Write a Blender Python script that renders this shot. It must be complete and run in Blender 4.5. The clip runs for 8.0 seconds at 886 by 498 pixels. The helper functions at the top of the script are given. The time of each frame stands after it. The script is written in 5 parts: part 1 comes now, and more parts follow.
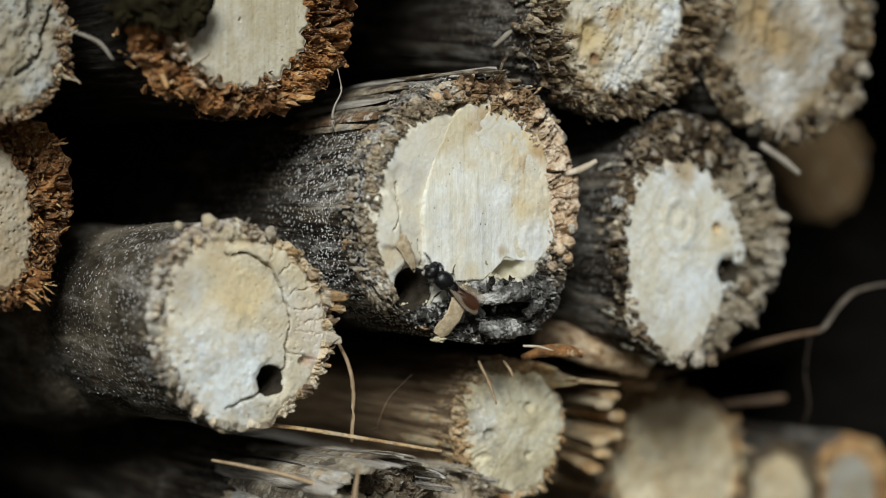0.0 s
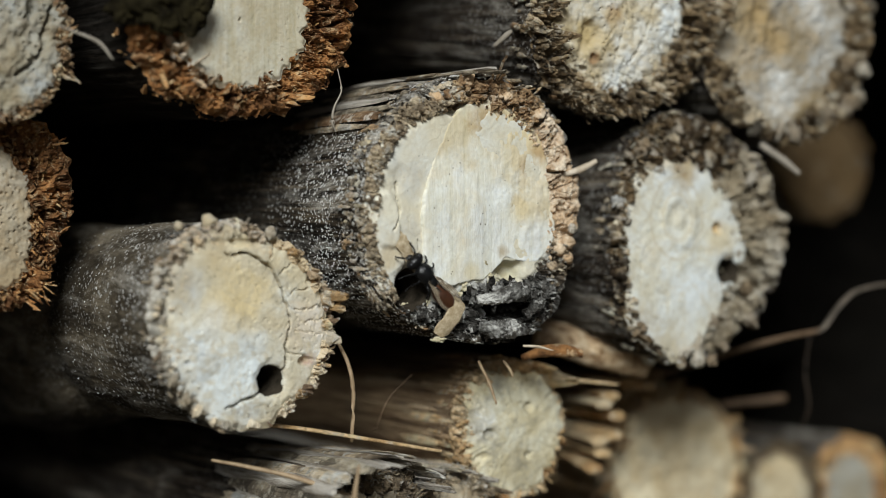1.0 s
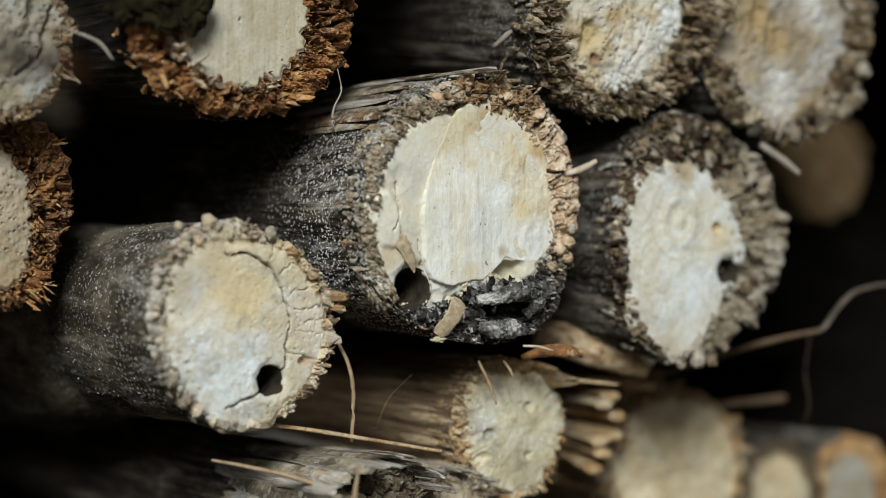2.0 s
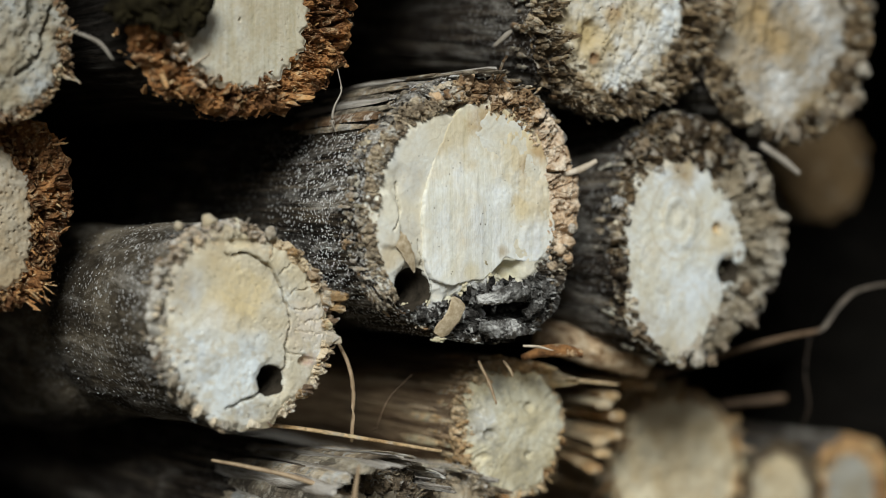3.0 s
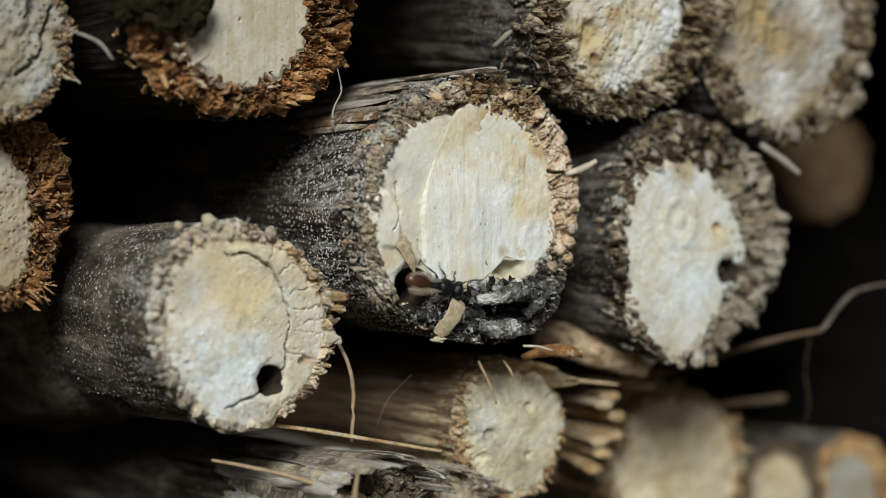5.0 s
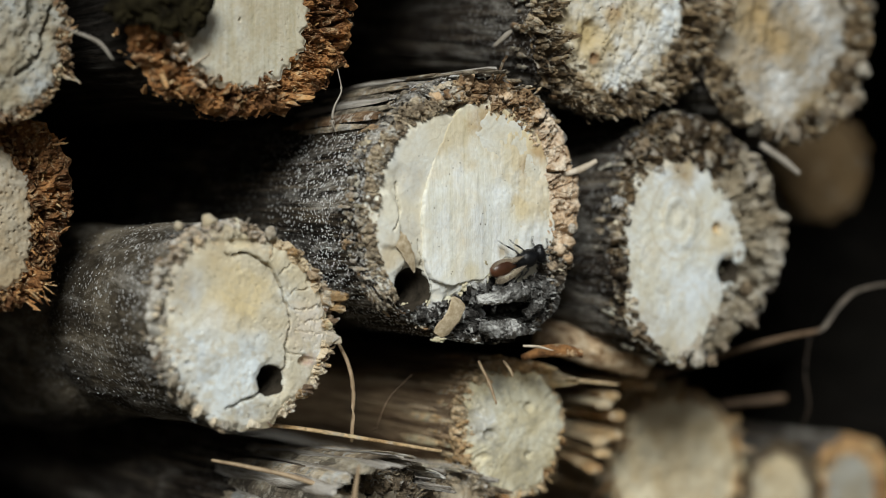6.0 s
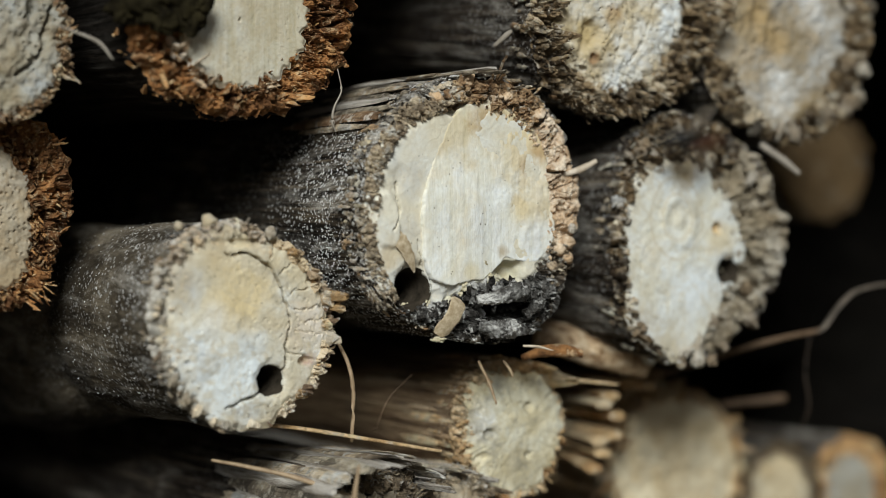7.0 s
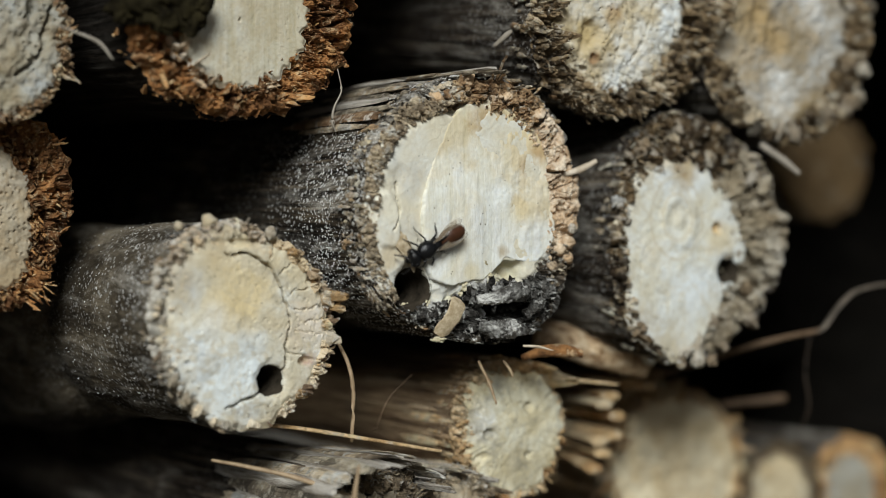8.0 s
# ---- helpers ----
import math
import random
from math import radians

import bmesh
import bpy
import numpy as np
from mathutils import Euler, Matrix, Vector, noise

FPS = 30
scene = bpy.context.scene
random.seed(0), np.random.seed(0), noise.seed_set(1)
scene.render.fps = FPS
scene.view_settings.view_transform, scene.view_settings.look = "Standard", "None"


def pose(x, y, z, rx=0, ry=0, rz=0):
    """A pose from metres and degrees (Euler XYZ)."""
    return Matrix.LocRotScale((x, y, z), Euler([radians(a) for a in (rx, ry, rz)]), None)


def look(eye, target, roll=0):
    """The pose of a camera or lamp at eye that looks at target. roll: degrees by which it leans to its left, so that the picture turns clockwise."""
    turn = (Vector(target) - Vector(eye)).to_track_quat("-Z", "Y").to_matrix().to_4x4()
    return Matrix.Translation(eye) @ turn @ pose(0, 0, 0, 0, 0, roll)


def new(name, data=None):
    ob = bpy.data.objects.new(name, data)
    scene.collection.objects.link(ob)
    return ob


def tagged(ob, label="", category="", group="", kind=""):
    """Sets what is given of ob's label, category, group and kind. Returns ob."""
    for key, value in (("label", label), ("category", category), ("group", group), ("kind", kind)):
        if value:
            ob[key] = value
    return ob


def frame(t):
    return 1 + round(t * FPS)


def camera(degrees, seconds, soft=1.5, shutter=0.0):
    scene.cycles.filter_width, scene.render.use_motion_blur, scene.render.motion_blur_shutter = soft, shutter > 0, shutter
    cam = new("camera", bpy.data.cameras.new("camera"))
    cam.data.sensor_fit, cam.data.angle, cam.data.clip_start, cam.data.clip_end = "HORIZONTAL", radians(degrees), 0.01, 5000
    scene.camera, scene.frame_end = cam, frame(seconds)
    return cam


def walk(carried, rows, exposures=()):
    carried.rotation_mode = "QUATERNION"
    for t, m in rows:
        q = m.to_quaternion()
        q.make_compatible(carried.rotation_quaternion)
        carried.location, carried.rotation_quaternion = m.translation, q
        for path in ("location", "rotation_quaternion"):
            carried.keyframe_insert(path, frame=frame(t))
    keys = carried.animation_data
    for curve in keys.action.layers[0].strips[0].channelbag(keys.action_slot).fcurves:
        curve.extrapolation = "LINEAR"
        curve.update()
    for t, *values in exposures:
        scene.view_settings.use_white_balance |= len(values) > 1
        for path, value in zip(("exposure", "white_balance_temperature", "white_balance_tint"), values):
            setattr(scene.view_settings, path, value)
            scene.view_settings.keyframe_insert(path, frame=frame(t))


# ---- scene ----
# A stack of cut, pith-filled plant stems between added boards; a small wasp inspects a hole in one of them.
D_EYE = (-0.10889, -0.16768, 1.20524)
cam = camera(24.0, 8.0, soft=0.7, shutter=0.5)
cam.data.dof.use_dof = True
cam.data.dof.focus_distance = 0.202
cam.data.dof.aperture_fstop = 12.5
walk(cam, [(0.0, look(D_EYE, (0, 0, 1.2))), (8.0, look(D_EYE, (0, 0, 1.2)))])

# ---- light: overcast daylight from the open front ----
world = bpy.data.worlds.new("overcast_sky")
scene.world = world
world.use_nodes = True
wn = world.node_tree
sky = wn.nodes.new("ShaderNodeTexSky")
sky.sky_type, sky.sun_disc = "NISHITA", False
sky.sun_elevation, sky.sun_rotation = radians(31), radians(216)
veil = wn.nodes.new("ShaderNodeHueSaturation")
veil.inputs["Saturation"].default_value = 0.5
wn.links.new(sky.outputs[0], veil.inputs["Color"])
wn.links.new(veil.outputs[0], wn.nodes["Background"].inputs[0])
wn.nodes["Background"].inputs[1].default_value = 0.026
sun = new("sun", bpy.data.lights.new("sun", "SUN"))
sun.data.energy, sun.data.angle, sun.data.color = 3.95, radians(20), (0.965, 1.0, 0.985)
sun.matrix_basis = look((-0.588, -0.809, 1.8), (0, 0, 1.2))
scene.view_settings.exposure = -0.19


# ---- noise on arrays ----
def lattice(i, j, k, seed):
    h = (i * 374761393 + j * 668265263 + k * 2147483647 + seed * 1274126177) & 0xFFFFFFFF
    h = ((h ^ (h >> 13)) * 1274126177) & 0xFFFFFFFF
    h = ((h ^ (h >> 16)) * 2246822519) & 0xFFFFFFFF
    return ((h ^ (h >> 15)) & 0xFFFFFF) / float(0xFFFFFF)


def vnoise(x, y, z, seed=0):
    """Smooth noise from -1 to 1 on arrays."""
    x, y, z = np.broadcast_arrays(np.asarray(x, float), np.asarray(y, float), np.asarray(z, float))
    i, j, k = (np.floor(v).astype(np.int64) for v in (x, y, z))
    u, v, w = (q * q * (3 - 2 * q) for q in (x - i, y - j, z - k))
    total = 0.0
    for a, wa in ((0, 1 - u), (1, u)):
        for b, wb in ((0, 1 - v), (1, v)):
            for c, wc in ((0, 1 - w), (1, w)):
                total = total + wa * wb * wc * lattice(i + a, j + b, k + c, seed)
    return total * 2 - 1


def fbm(x, y, z, octaves=3, seed=0):
    total, gain = 0.0, 1.0
    for o in range(octaves):
        total = total + gain * vnoise(x * 2 ** o, y * 2 ** o, z * 2 ** o, seed + 17 * o)
        gain *= 0.5
    return total


def cells(x, z, seed=0):
    """Distance to the nearest of jittered points, one in each unit square, to the second, and the nearest one's own value."""
    i, j = np.floor(x).astype(np.int64), np.floor(z).astype(np.int64)
    near = np.full(x.shape, 9.0)
    second, own = near.copy(), np.zeros(x.shape)
    for a in (-1, 0, 1):
        for b in (-1, 0, 1):
            px = i + a + lattice(i + a, j + b, 0 * i, seed)
            pz = j + b + lattice(i + a, j + b, 0 * i + 5, seed)
            dist = np.hypot(x - px, z - pz)
            second = np.minimum(second, np.maximum(near, dist))
            own = np.where(dist < near, lattice(i + a, j + b, 0 * i + 9, seed), own)
            near = np.minimum(near, dist)
    return near, second, own


def step(a, b, v):
    q = np.clip((v - a) / (b - a), 0, 1)
    return q * q * (3 - 2 * q)


# ---- materials ----
class Nodes:
    def __init__(self, name):
        self.mat = bpy.data.materials.new(name)
        self.mat.use_nodes = True
        self.tree = self.mat.node_tree
        self.bsdf = self.tree.nodes["Principled BSDF"]
        self.pos = self.add("ShaderNodeTexCoord").outputs["Object"]

    def put(self, socket, value):
        if isinstance(value, bpy.types.NodeSocket):
            self.tree.links.new(value, socket)
        else:
            if isinstance(value, tuple) and len(value) == 3 and len(socket.default_value) == 4:
                value = (*value, 1)
            socket.default_value = value

    def add(self, kind, **values):
        node = self.tree.nodes.new(kind)
        for key, value in values.items():
            self.put(node.inputs[key], value)
        return node

    def scaled(self, x, y, z, shift=0.0):
        node = self.tree.nodes.new("ShaderNodeVectorMath")
        node.operation = "MULTIPLY_ADD"
        self.put(node.inputs[0], self.pos)
        node.inputs[1].default_value, node.inputs[2].default_value = (x, y, z), (shift, shift * 1.7, shift * 0.6)
        return node.outputs[0]

    def noise(self, vector, scale=1.0, detail=3.0, rough=0.55, warp=0.0):
        return self.add("ShaderNodeTexNoise", Vector=vector, Scale=scale, Detail=detail, Roughness=rough, Distortion=warp).outputs["Fac"]

    def ramp(self, fac, stops):
        node = self.add("ShaderNodeValToRGB", Fac=fac)
        ramp = node.color_ramp
        while len(ramp.elements) < len(stops):
            ramp.elements.new(0.5)
        for element, (at, colour) in zip(ramp.elements, stops):
            element.position = at
            element.color = (*colour, 1) if isinstance(colour, tuple) else (colour, colour, colour, 1)
        return node.outputs["Color"]

    def mix(self, fac, a, b, blend="MIX"):
        node = self.tree.nodes.new("ShaderNodeMix")
        node.data_type, node.blend_type = "RGBA", blend
        self.put(node.inputs[0], fac)
        self.put(node.inputs[6], a)
        self.put(node.inputs[7], b)
        return node.outputs[2]

    def maths(self, operation, a, b=0.0):
        node = self.tree.nodes.new("ShaderNodeMath")
        node.operation = operation
        self.put(node.inputs[0], a)
        self.put(node.inputs[1], b)
        return node.outputs[0]

    def specks(self, scale, size, mask=None):
        cell = self.add("ShaderNodeTexVoronoi", Vector=self.pos, Scale=scale)
        fac = self.ramp(cell.outputs["Distance"], [(size * 0.6, 1.0), (size, 0.0)])
        return self.maths("MULTIPLY", fac, mask) if mask else fac

    def bump(self, height, strength, distance):
        node = self.add("ShaderNodeBump", Strength=strength, Distance=distance, Height=height)
        before = self.bsdf.inputs["Normal"].links
        if before:
            self.put(node.inputs["Normal"], before[0].from_socket)
        self.put(self.bsdf.inputs["Normal"], node.outputs[0])

    def done(self, colour, rough=0.85, spec=0.25):
        self.put(self.bsdf.inputs["Base Color"], colour)
        self.put(self.bsdf.inputs["Roughness"], rough)
        self.bsdf.inputs["Specular IOR Level"].default_value = spec
        return self.mat


def pith_material(name, white, cream, stain, amount=0.5, seed=0.0, mould=0.2, specks=0.5, spots=(), rind=None, rough=1.0, mottled=0.45, crackle=330.0, cracked=0.12, rings=None, knife=0.0):
    """Spongy pith: white to cream, stained in patches, pitted and speckled. spots: stains (x, z, radius in mm, colour, strength)."""
    n = Nodes(name)
    big = n.noise(n.scaled(1, 1, 1, seed), 130, 3, 0.6, 0.6)
    col = n.mix(n.ramp(big, [(0.38, 0.0), (0.62, 1.0)]), white, cream)
    ragged = n.add("ShaderNodeTexNoise", Vector=n.scaled(1, 1, 1, seed + 1.3), Scale=420.0, Detail=5.0, Roughness=0.65).outputs["Fac"]
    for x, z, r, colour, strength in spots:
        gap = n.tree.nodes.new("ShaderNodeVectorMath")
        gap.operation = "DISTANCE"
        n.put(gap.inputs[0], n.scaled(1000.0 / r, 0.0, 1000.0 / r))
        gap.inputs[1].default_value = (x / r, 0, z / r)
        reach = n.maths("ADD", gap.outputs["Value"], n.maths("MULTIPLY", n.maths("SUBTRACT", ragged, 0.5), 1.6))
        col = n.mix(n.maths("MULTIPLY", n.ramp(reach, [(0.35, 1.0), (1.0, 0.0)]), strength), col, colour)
    if rings:
        gap = n.tree.nodes.new("ShaderNodeVectorMath")
        gap.operation = "DISTANCE"
        n.put(gap.inputs[0], n.scaled(1000.0, 0.0, 800.0))
        gap.inputs[1].default_value = (rings[0], 0, rings[1] * 0.8)
        reach = n.maths("ADD", gap.outputs["Value"], n.maths("MULTIPLY", n.maths("SUBTRACT", ragged, 0.5), 0.7))
        for r in rings[2]:
            line = n.ramp(n.maths("ABSOLUTE", n.maths("SUBTRACT", reach, r)), [(0.0, 1.0), (0.28, 0.0)])
            col = n.mix(n.maths("MULTIPLY", line, rings[4]), col, rings[3])
    if rind:
        gap = n.tree.nodes.new("ShaderNodeVectorMath")
        gap.operation = "LENGTH"
        n.put(gap.inputs[0], n.scaled(1000.0 / rind[0], 0.0, 1000.0 / rind[0]))
        reach = n.maths("ADD", gap.outputs["Value"], n.maths("MULTIPLY", n.maths("SUBTRACT", ragged, 0.5), 0.9))
        col = n.mix(n.maths("MULTIPLY", n.ramp(reach, [(0.78, 0.0), (1.0, 1.0)]), rind[2]), col, rind[1])
    patch = n.noise(n.scaled(1, 1, 1, seed + 3.1), 190, 5, 0.65, 0.8)
    col = n.mix(n.maths("MULTIPLY", n.ramp(patch, [(0.5, 0.0), (0.72, 1.0)]), amount), col, stain)
    mottle = n.noise(n.scaled(1, 1, 1, seed + 5.3), 640, 8, 0.75, 1.2)
    col = n.mix(n.maths("MULTIPLY", n.ramp(mottle, [(0.47, 0.0), (0.57, 1.0)]), mottled), col, n.mix(0.5, cream, stain))
    bent = n.add("ShaderNodeVectorMath")
    bent.operation = "MULTIPLY_ADD"
    n.put(bent.inputs[0], n.add("ShaderNodeTexNoise", Vector=n.pos, Scale=520.0, Detail=4.0).outputs["Color"])
    bent.inputs[1].default_value = (0.0022, 0.0, 0.0022)
    n.put(bent.inputs[2], n.scaled(1, 0, 1, seed * 0.01))
    web = n.add("ShaderNodeTexVoronoi", Vector=bent.outputs[0], Scale=crackle)
    web.feature = "DISTANCE_TO_EDGE"
    lines = n.maths("MULTIPLY", n.ramp(web.outputs["Distance"], [(0.012, 1.0), (0.05, 0.0)]), n.ramp(n.noise(n.scaled(1, 1, 1, seed + 2.2), 230, 3), [(0.48, 0.0), (0.58, 1.0)]))
    col = n.mix(n.maths("MULTIPLY", lines, cracked), col, n.mix(0.6, stain, (0.1, 0.08, 0.05)))
    fine = n.noise(n.pos, 2600, 4, 0.6)
    col = n.mix(0.3, col, n.ramp(fine, [(0.25, 0.7), (0.6, 1.0)]), "MULTIPLY")
    grey = n.noise(n.scaled(1, 1, 1, seed + 7.7), 310, 4, 0.7, 0.3)
    col = n.mix(n.maths("MULTIPLY", n.ramp(grey, [(0.54, 0.0), (0.7, 1.0)]), mould), col, (0.2, 0.19, 0.16))
    dots = n.specks(1300, 0.13, n.ramp(n.noise(n.scaled(1, 1, 1, seed), 240, 2), [(0.45, 0.0), (0.6, 1.0)]))
    col = n.mix(n.maths("MULTIPLY", dots, specks), col, (0.09, 0.07, 0.04))
    if knife:
        marks = n.noise(n.scaled(1100, 1, 55, seed), 1, 5, 0.7, 0.3)
        col = n.mix(knife, col, n.ramp(marks, [(0.36, (0.8, 0.78, 0.68)), (0.54, (1.0, 1.0, 1.0))]), "MULTIPLY")
        n.bump(marks, 0.5 * knife, 0.0003)
    n.bump(n.noise(n.pos, 520, 5, 0.65), 0.32 * rough, 0.00025)
    n.bump(fine, 0.45, 0.00012)
    n.bump(n.maths("SUBTRACT", 1.0, lines), 0.8 * cracked, 0.0003)
    return n.done(col, 0.9, 0.2)


def bark_material(name, dark, mid, light, seed=0.0, dust=0.0, pale=0.3, blotchy=0.6, bloom_end=0.0, grain=(1500, 60)):
    """Weathered bark with streaks along the stem, blotches and mealy dust, thickest near the cut end."""
    n = Nodes(name)
    streak = n.noise(n.scaled(grain[0], grain[1], grain[0], seed), 1, 5, 0.7, 0.4)
    col = n.ramp(streak, [(0.38, dark), (0.5, mid), (0.63, light)])
    blotch = n.noise(n.scaled(150, 60, 150, seed + 2.0), 1, 6, 0.72, 0.6)
    col = n.mix(n.maths("MULTIPLY", n.ramp(blotch, [(0.42, 1.0), (0.56, 0.0)]), blotchy), col, n.mix(0.5, dark, (0.02, 0.016, 0.012)))
    axis = n.add("ShaderNodeSeparateXYZ", Vector=n.pos).outputs["Y"]
    waver = n.noise(n.scaled(260, 120, 260, seed + 6.0), 1, 4, 0.7)
    near = n.ramp(n.maths("ADD", n.maths("MULTIPLY", axis, 40.0), n.maths("MULTIPLY", n.maths("SUBTRACT", waver, 0.5), 1.6)), [(0.1, 1.0), (0.75, 0.0)])
    bloom = n.noise(n.scaled(250, 60, 250, seed + 5.0), 1, 7, 0.8, 0.5)
    much = n.maths("ADD", pale, n.maths("MULTIPLY", near, bloom_end))
    col = n.mix(n.maths("MULTIPLY", n.ramp(bloom, [(0.5, 0.0), (0.64, 1.0)]), much), col, (0.57, 0.53, 0.46))
    where = n.ramp(n.noise(n.scaled(190, 190, 190, seed + 9.0), 1, 3), [(0.36, 0.0), (0.46, 1.0)])
    meal = n.maths("MAXIMUM", n.specks(2000, 0.34, where), n.specks(1050, 0.24, where))
    meal = n.maths("MULTIPLY", meal, n.maths("MINIMUM", n.maths("ADD", 0.22, near), 1.0))
    col = n.mix(n.maths("MULTIPLY", meal, dust), col, (0.74, 0.73, 0.7))
    n.bump(streak, 1.0, 0.0006)
    n.bump(n.noise(n.scaled(1900, 900, 1900), 1, 4, 0.7), 0.8, 0.0003)
    n.bump(meal, 0.5 * min(dust, 1.0), 0.0002)
    return n.done(col, 0.9, 0.1)


def fibre_material(name, stops, seed=0.0, tip=(0.5, 0.45, 0.36), dirt=0.4, grainy=0.8):
    """Broken woody fibre; every strand has a tone of its own."""
    n = Nodes(name)
    one = n.add("ShaderNodeNewGeometry").outputs["Random Per Island"]
    whole = n.add("ShaderNodeObjectInfo").outputs["Random"]
    tone = n.maths("FRACT", n.maths("ADD", one, whole))
    wander = n.noise(n.scaled(1, 1, 1, seed), 260, 4, 0.65)
    fac = n.maths("ADD", n.maths("MULTIPLY", tone, 0.75), n.maths("SUBTRACT", n.maths("MULTIPLY", wander, 1.8), 0.75))
    col = n.ramp(fac, stops)
    grain = n.noise(n.scaled(3600, 500, 3600, seed), 1, 3, 0.6)
    col = n.mix(grainy, col, n.ramp(grain, [(0.35, 0.45), (0.55, 1.0)]), "MULTIPLY")
    pale = n.noise(n.scaled(1, 1, 1, seed + 4.0), 900, 3, 0.7)
    col = n.mix(n.ramp(pale, [(0.54, 0.0), (0.64, 0.85)]), col, tip)
    soil = n.noise(n.scaled(1, 1, 1, seed + 8.0), 420, 4, 0.7)
    col = n.mix(n.maths("MULTIPLY", n.ramp(soil, [(0.52, 0.0), (0.6, 1.0)]), dirt), col, (0.03, 0.022, 0.015))
    n.bump(grain, 0.6, 0.0002)
    n.bump(n.noise(n.pos, 1700, 5, 0.7), 1.0, 0.0005)
    return n.done(col, 0.85, 0.25)


def plain_material(name, dark, light, scale=300.0, rough=0.6, spec=0.4, bump=0.3, stretch=1.0):
    n = Nodes(name)
    tone = n.noise(n.scaled(1, stretch, 1), scale, 4, 0.6)
    n.bump(n.noise(n.pos, scale * 5, 3), bump, 0.0001)
    return n.done(n.ramp(tone, [(0.3, dark), (0.7, light)]), rough, spec)


OCHRE = (0.46, 0.34, 0.14)
BROWN = [(0.1, (0.108, 0.068, 0.038)), (0.4, (0.365, 0.223, 0.115)), (0.7, (0.675, 0.472, 0.270)), (0.95, (0.780, 0.675, 0.459))]
RUST = [(0.1, (0.18, 0.08, 0.03)), (0.4, (0.5, 0.24, 0.085)), (0.7, (0.72, 0.41, 0.17)), (0.95, (0.780, 0.567, 0.297))]
GREY = [(0.1, (0.081, 0.068, 0.051)), (0.4, (0.270, 0.223, 0.162)), (0.7, (0.567, 0.486, 0.351)), (0.95, (0.780, 0.743, 0.608))]
STRAW = [(0.1, (0.270, 0.155, 0.068)), (0.4, (0.581, 0.371, 0.176)), (0.7, (0.780, 0.567, 0.324)), (0.95, (0.780, 0.729, 0.486))]
PALE = [(0.1, (0.2, 0.13, 0.08)), (0.35, (0.48, 0.35, 0.22)), (0.65, (0.7, 0.58, 0.43)), (0.95, (0.78, 0.72, 0.62))]
WARM = [(0.1, (0.25, 0.15, 0.08)), (0.35, (0.55, 0.38, 0.22)), (0.65, (0.72, 0.57, 0.39)), (0.95, (0.78, 0.7, 0.56))]
ROT = [(0.15, (0.012, 0.011, 0.01)), (0.42, (0.06, 0.055, 0.048)), (0.62, (0.2, 0.195, 0.18)), (0.8, (0.66, 0.65, 0.61))]
MIXED = [(0.1, (0.121, 0.095, 0.068)), (0.4, (0.378, 0.290, 0.189)), (0.7, (0.702, 0.581, 0.405)), (0.95, (0.780, 0.780, 0.743))]


# ---- meshes ----
def part(name, data, material, parent=None, label="", kind="", smooth=True):
    """One mesh object of verts and faces (millimetres) under a thing or part."""
    verts, faces = data
    mesh = bpy.data.meshes.new(name)
    mesh.from_pydata((np.asarray(verts) * 0.001).tolist(), [], faces)
    mesh.polygons.foreach_set("use_smooth", [smooth] * len(mesh.polygons))
    if material:
        mesh.materials.append(material)
    ob = new(name, mesh)
    ob.parent = parent
    return tagged(ob, label, kind=kind)


def grid_faces(rows, cols, wrap=True, flip=False):
    i, j = np.meshgrid(np.arange(rows - 1), np.arange(cols if wrap else cols - 1), indexing="ij")
    k = (j + 1) % cols
    quad = np.stack([i * cols + j, i * cols + k, (i + 1) * cols + k, (i + 1) * cols + j], -1).reshape(-1, 4)
    return (quad[:, ::-1] if flip else quad).tolist()


def merge(pieces):
    verts, faces, base = [], [], 0
    for v, f in pieces:
        verts.append(np.asarray(v, float))
        faces += [[base + i for i in q] for q in f]
        base += len(v)
    return np.concatenate(verts), faces


def tube(points, radii, sides=7, flat=1.0, rough=0.15, seed=0, up=(0, 0, 1)):
    """A bent, tapering, slightly knobbly rod through the points, closed at both ends."""
    rng = np.random.RandomState(seed)
    p, rows = np.asarray(points, float), []
    for i, at in enumerate(p):
        along = p[min(i + 1, len(p) - 1)] - p[max(i - 1, 0)]
        along = along / (np.linalg.norm(along) + 1e-9)
        side = np.cross(along, up)
        if np.linalg.norm(side) < 0.05:
            side = np.cross(along, (1, 0.2, 0))
        side /= np.linalg.norm(side)
        over = np.cross(side, along)
        for s in range(sides):
            a = 2 * math.pi * s / sides
            r = radii[i] * (1 + rough * rng.uniform(-1, 1))
            rows.append(at + r * (math.cos(a) * side + flat * math.sin(a) * over))
    n = len(p)
    faces = grid_faces(n, sides)
    return np.array(rows), faces + [list(range(sides))[::-1], list(range((n - 1) * sides, n * sides))]


def curve_points(points, count):
    """Points along a smooth line through the given ones."""
    p = np.asarray(points, float)
    q = np.vstack([2 * p[0] - p[1], p, 2 * p[-1] - p[-2]])
    out = []
    for t in np.linspace(0, len(p) - 1.0001, count):
        i = int(t)
        f = t - i
        a, b, c, e = q[i], q[i + 1], q[i + 2], q[i + 3]
        out.append(0.5 * (2 * b + (c - a) * f + (2 * a - 5 * b + 4 * c - e) * f * f + (3 * b - a - 3 * c + e) * f ** 3))
    return np.array(out)


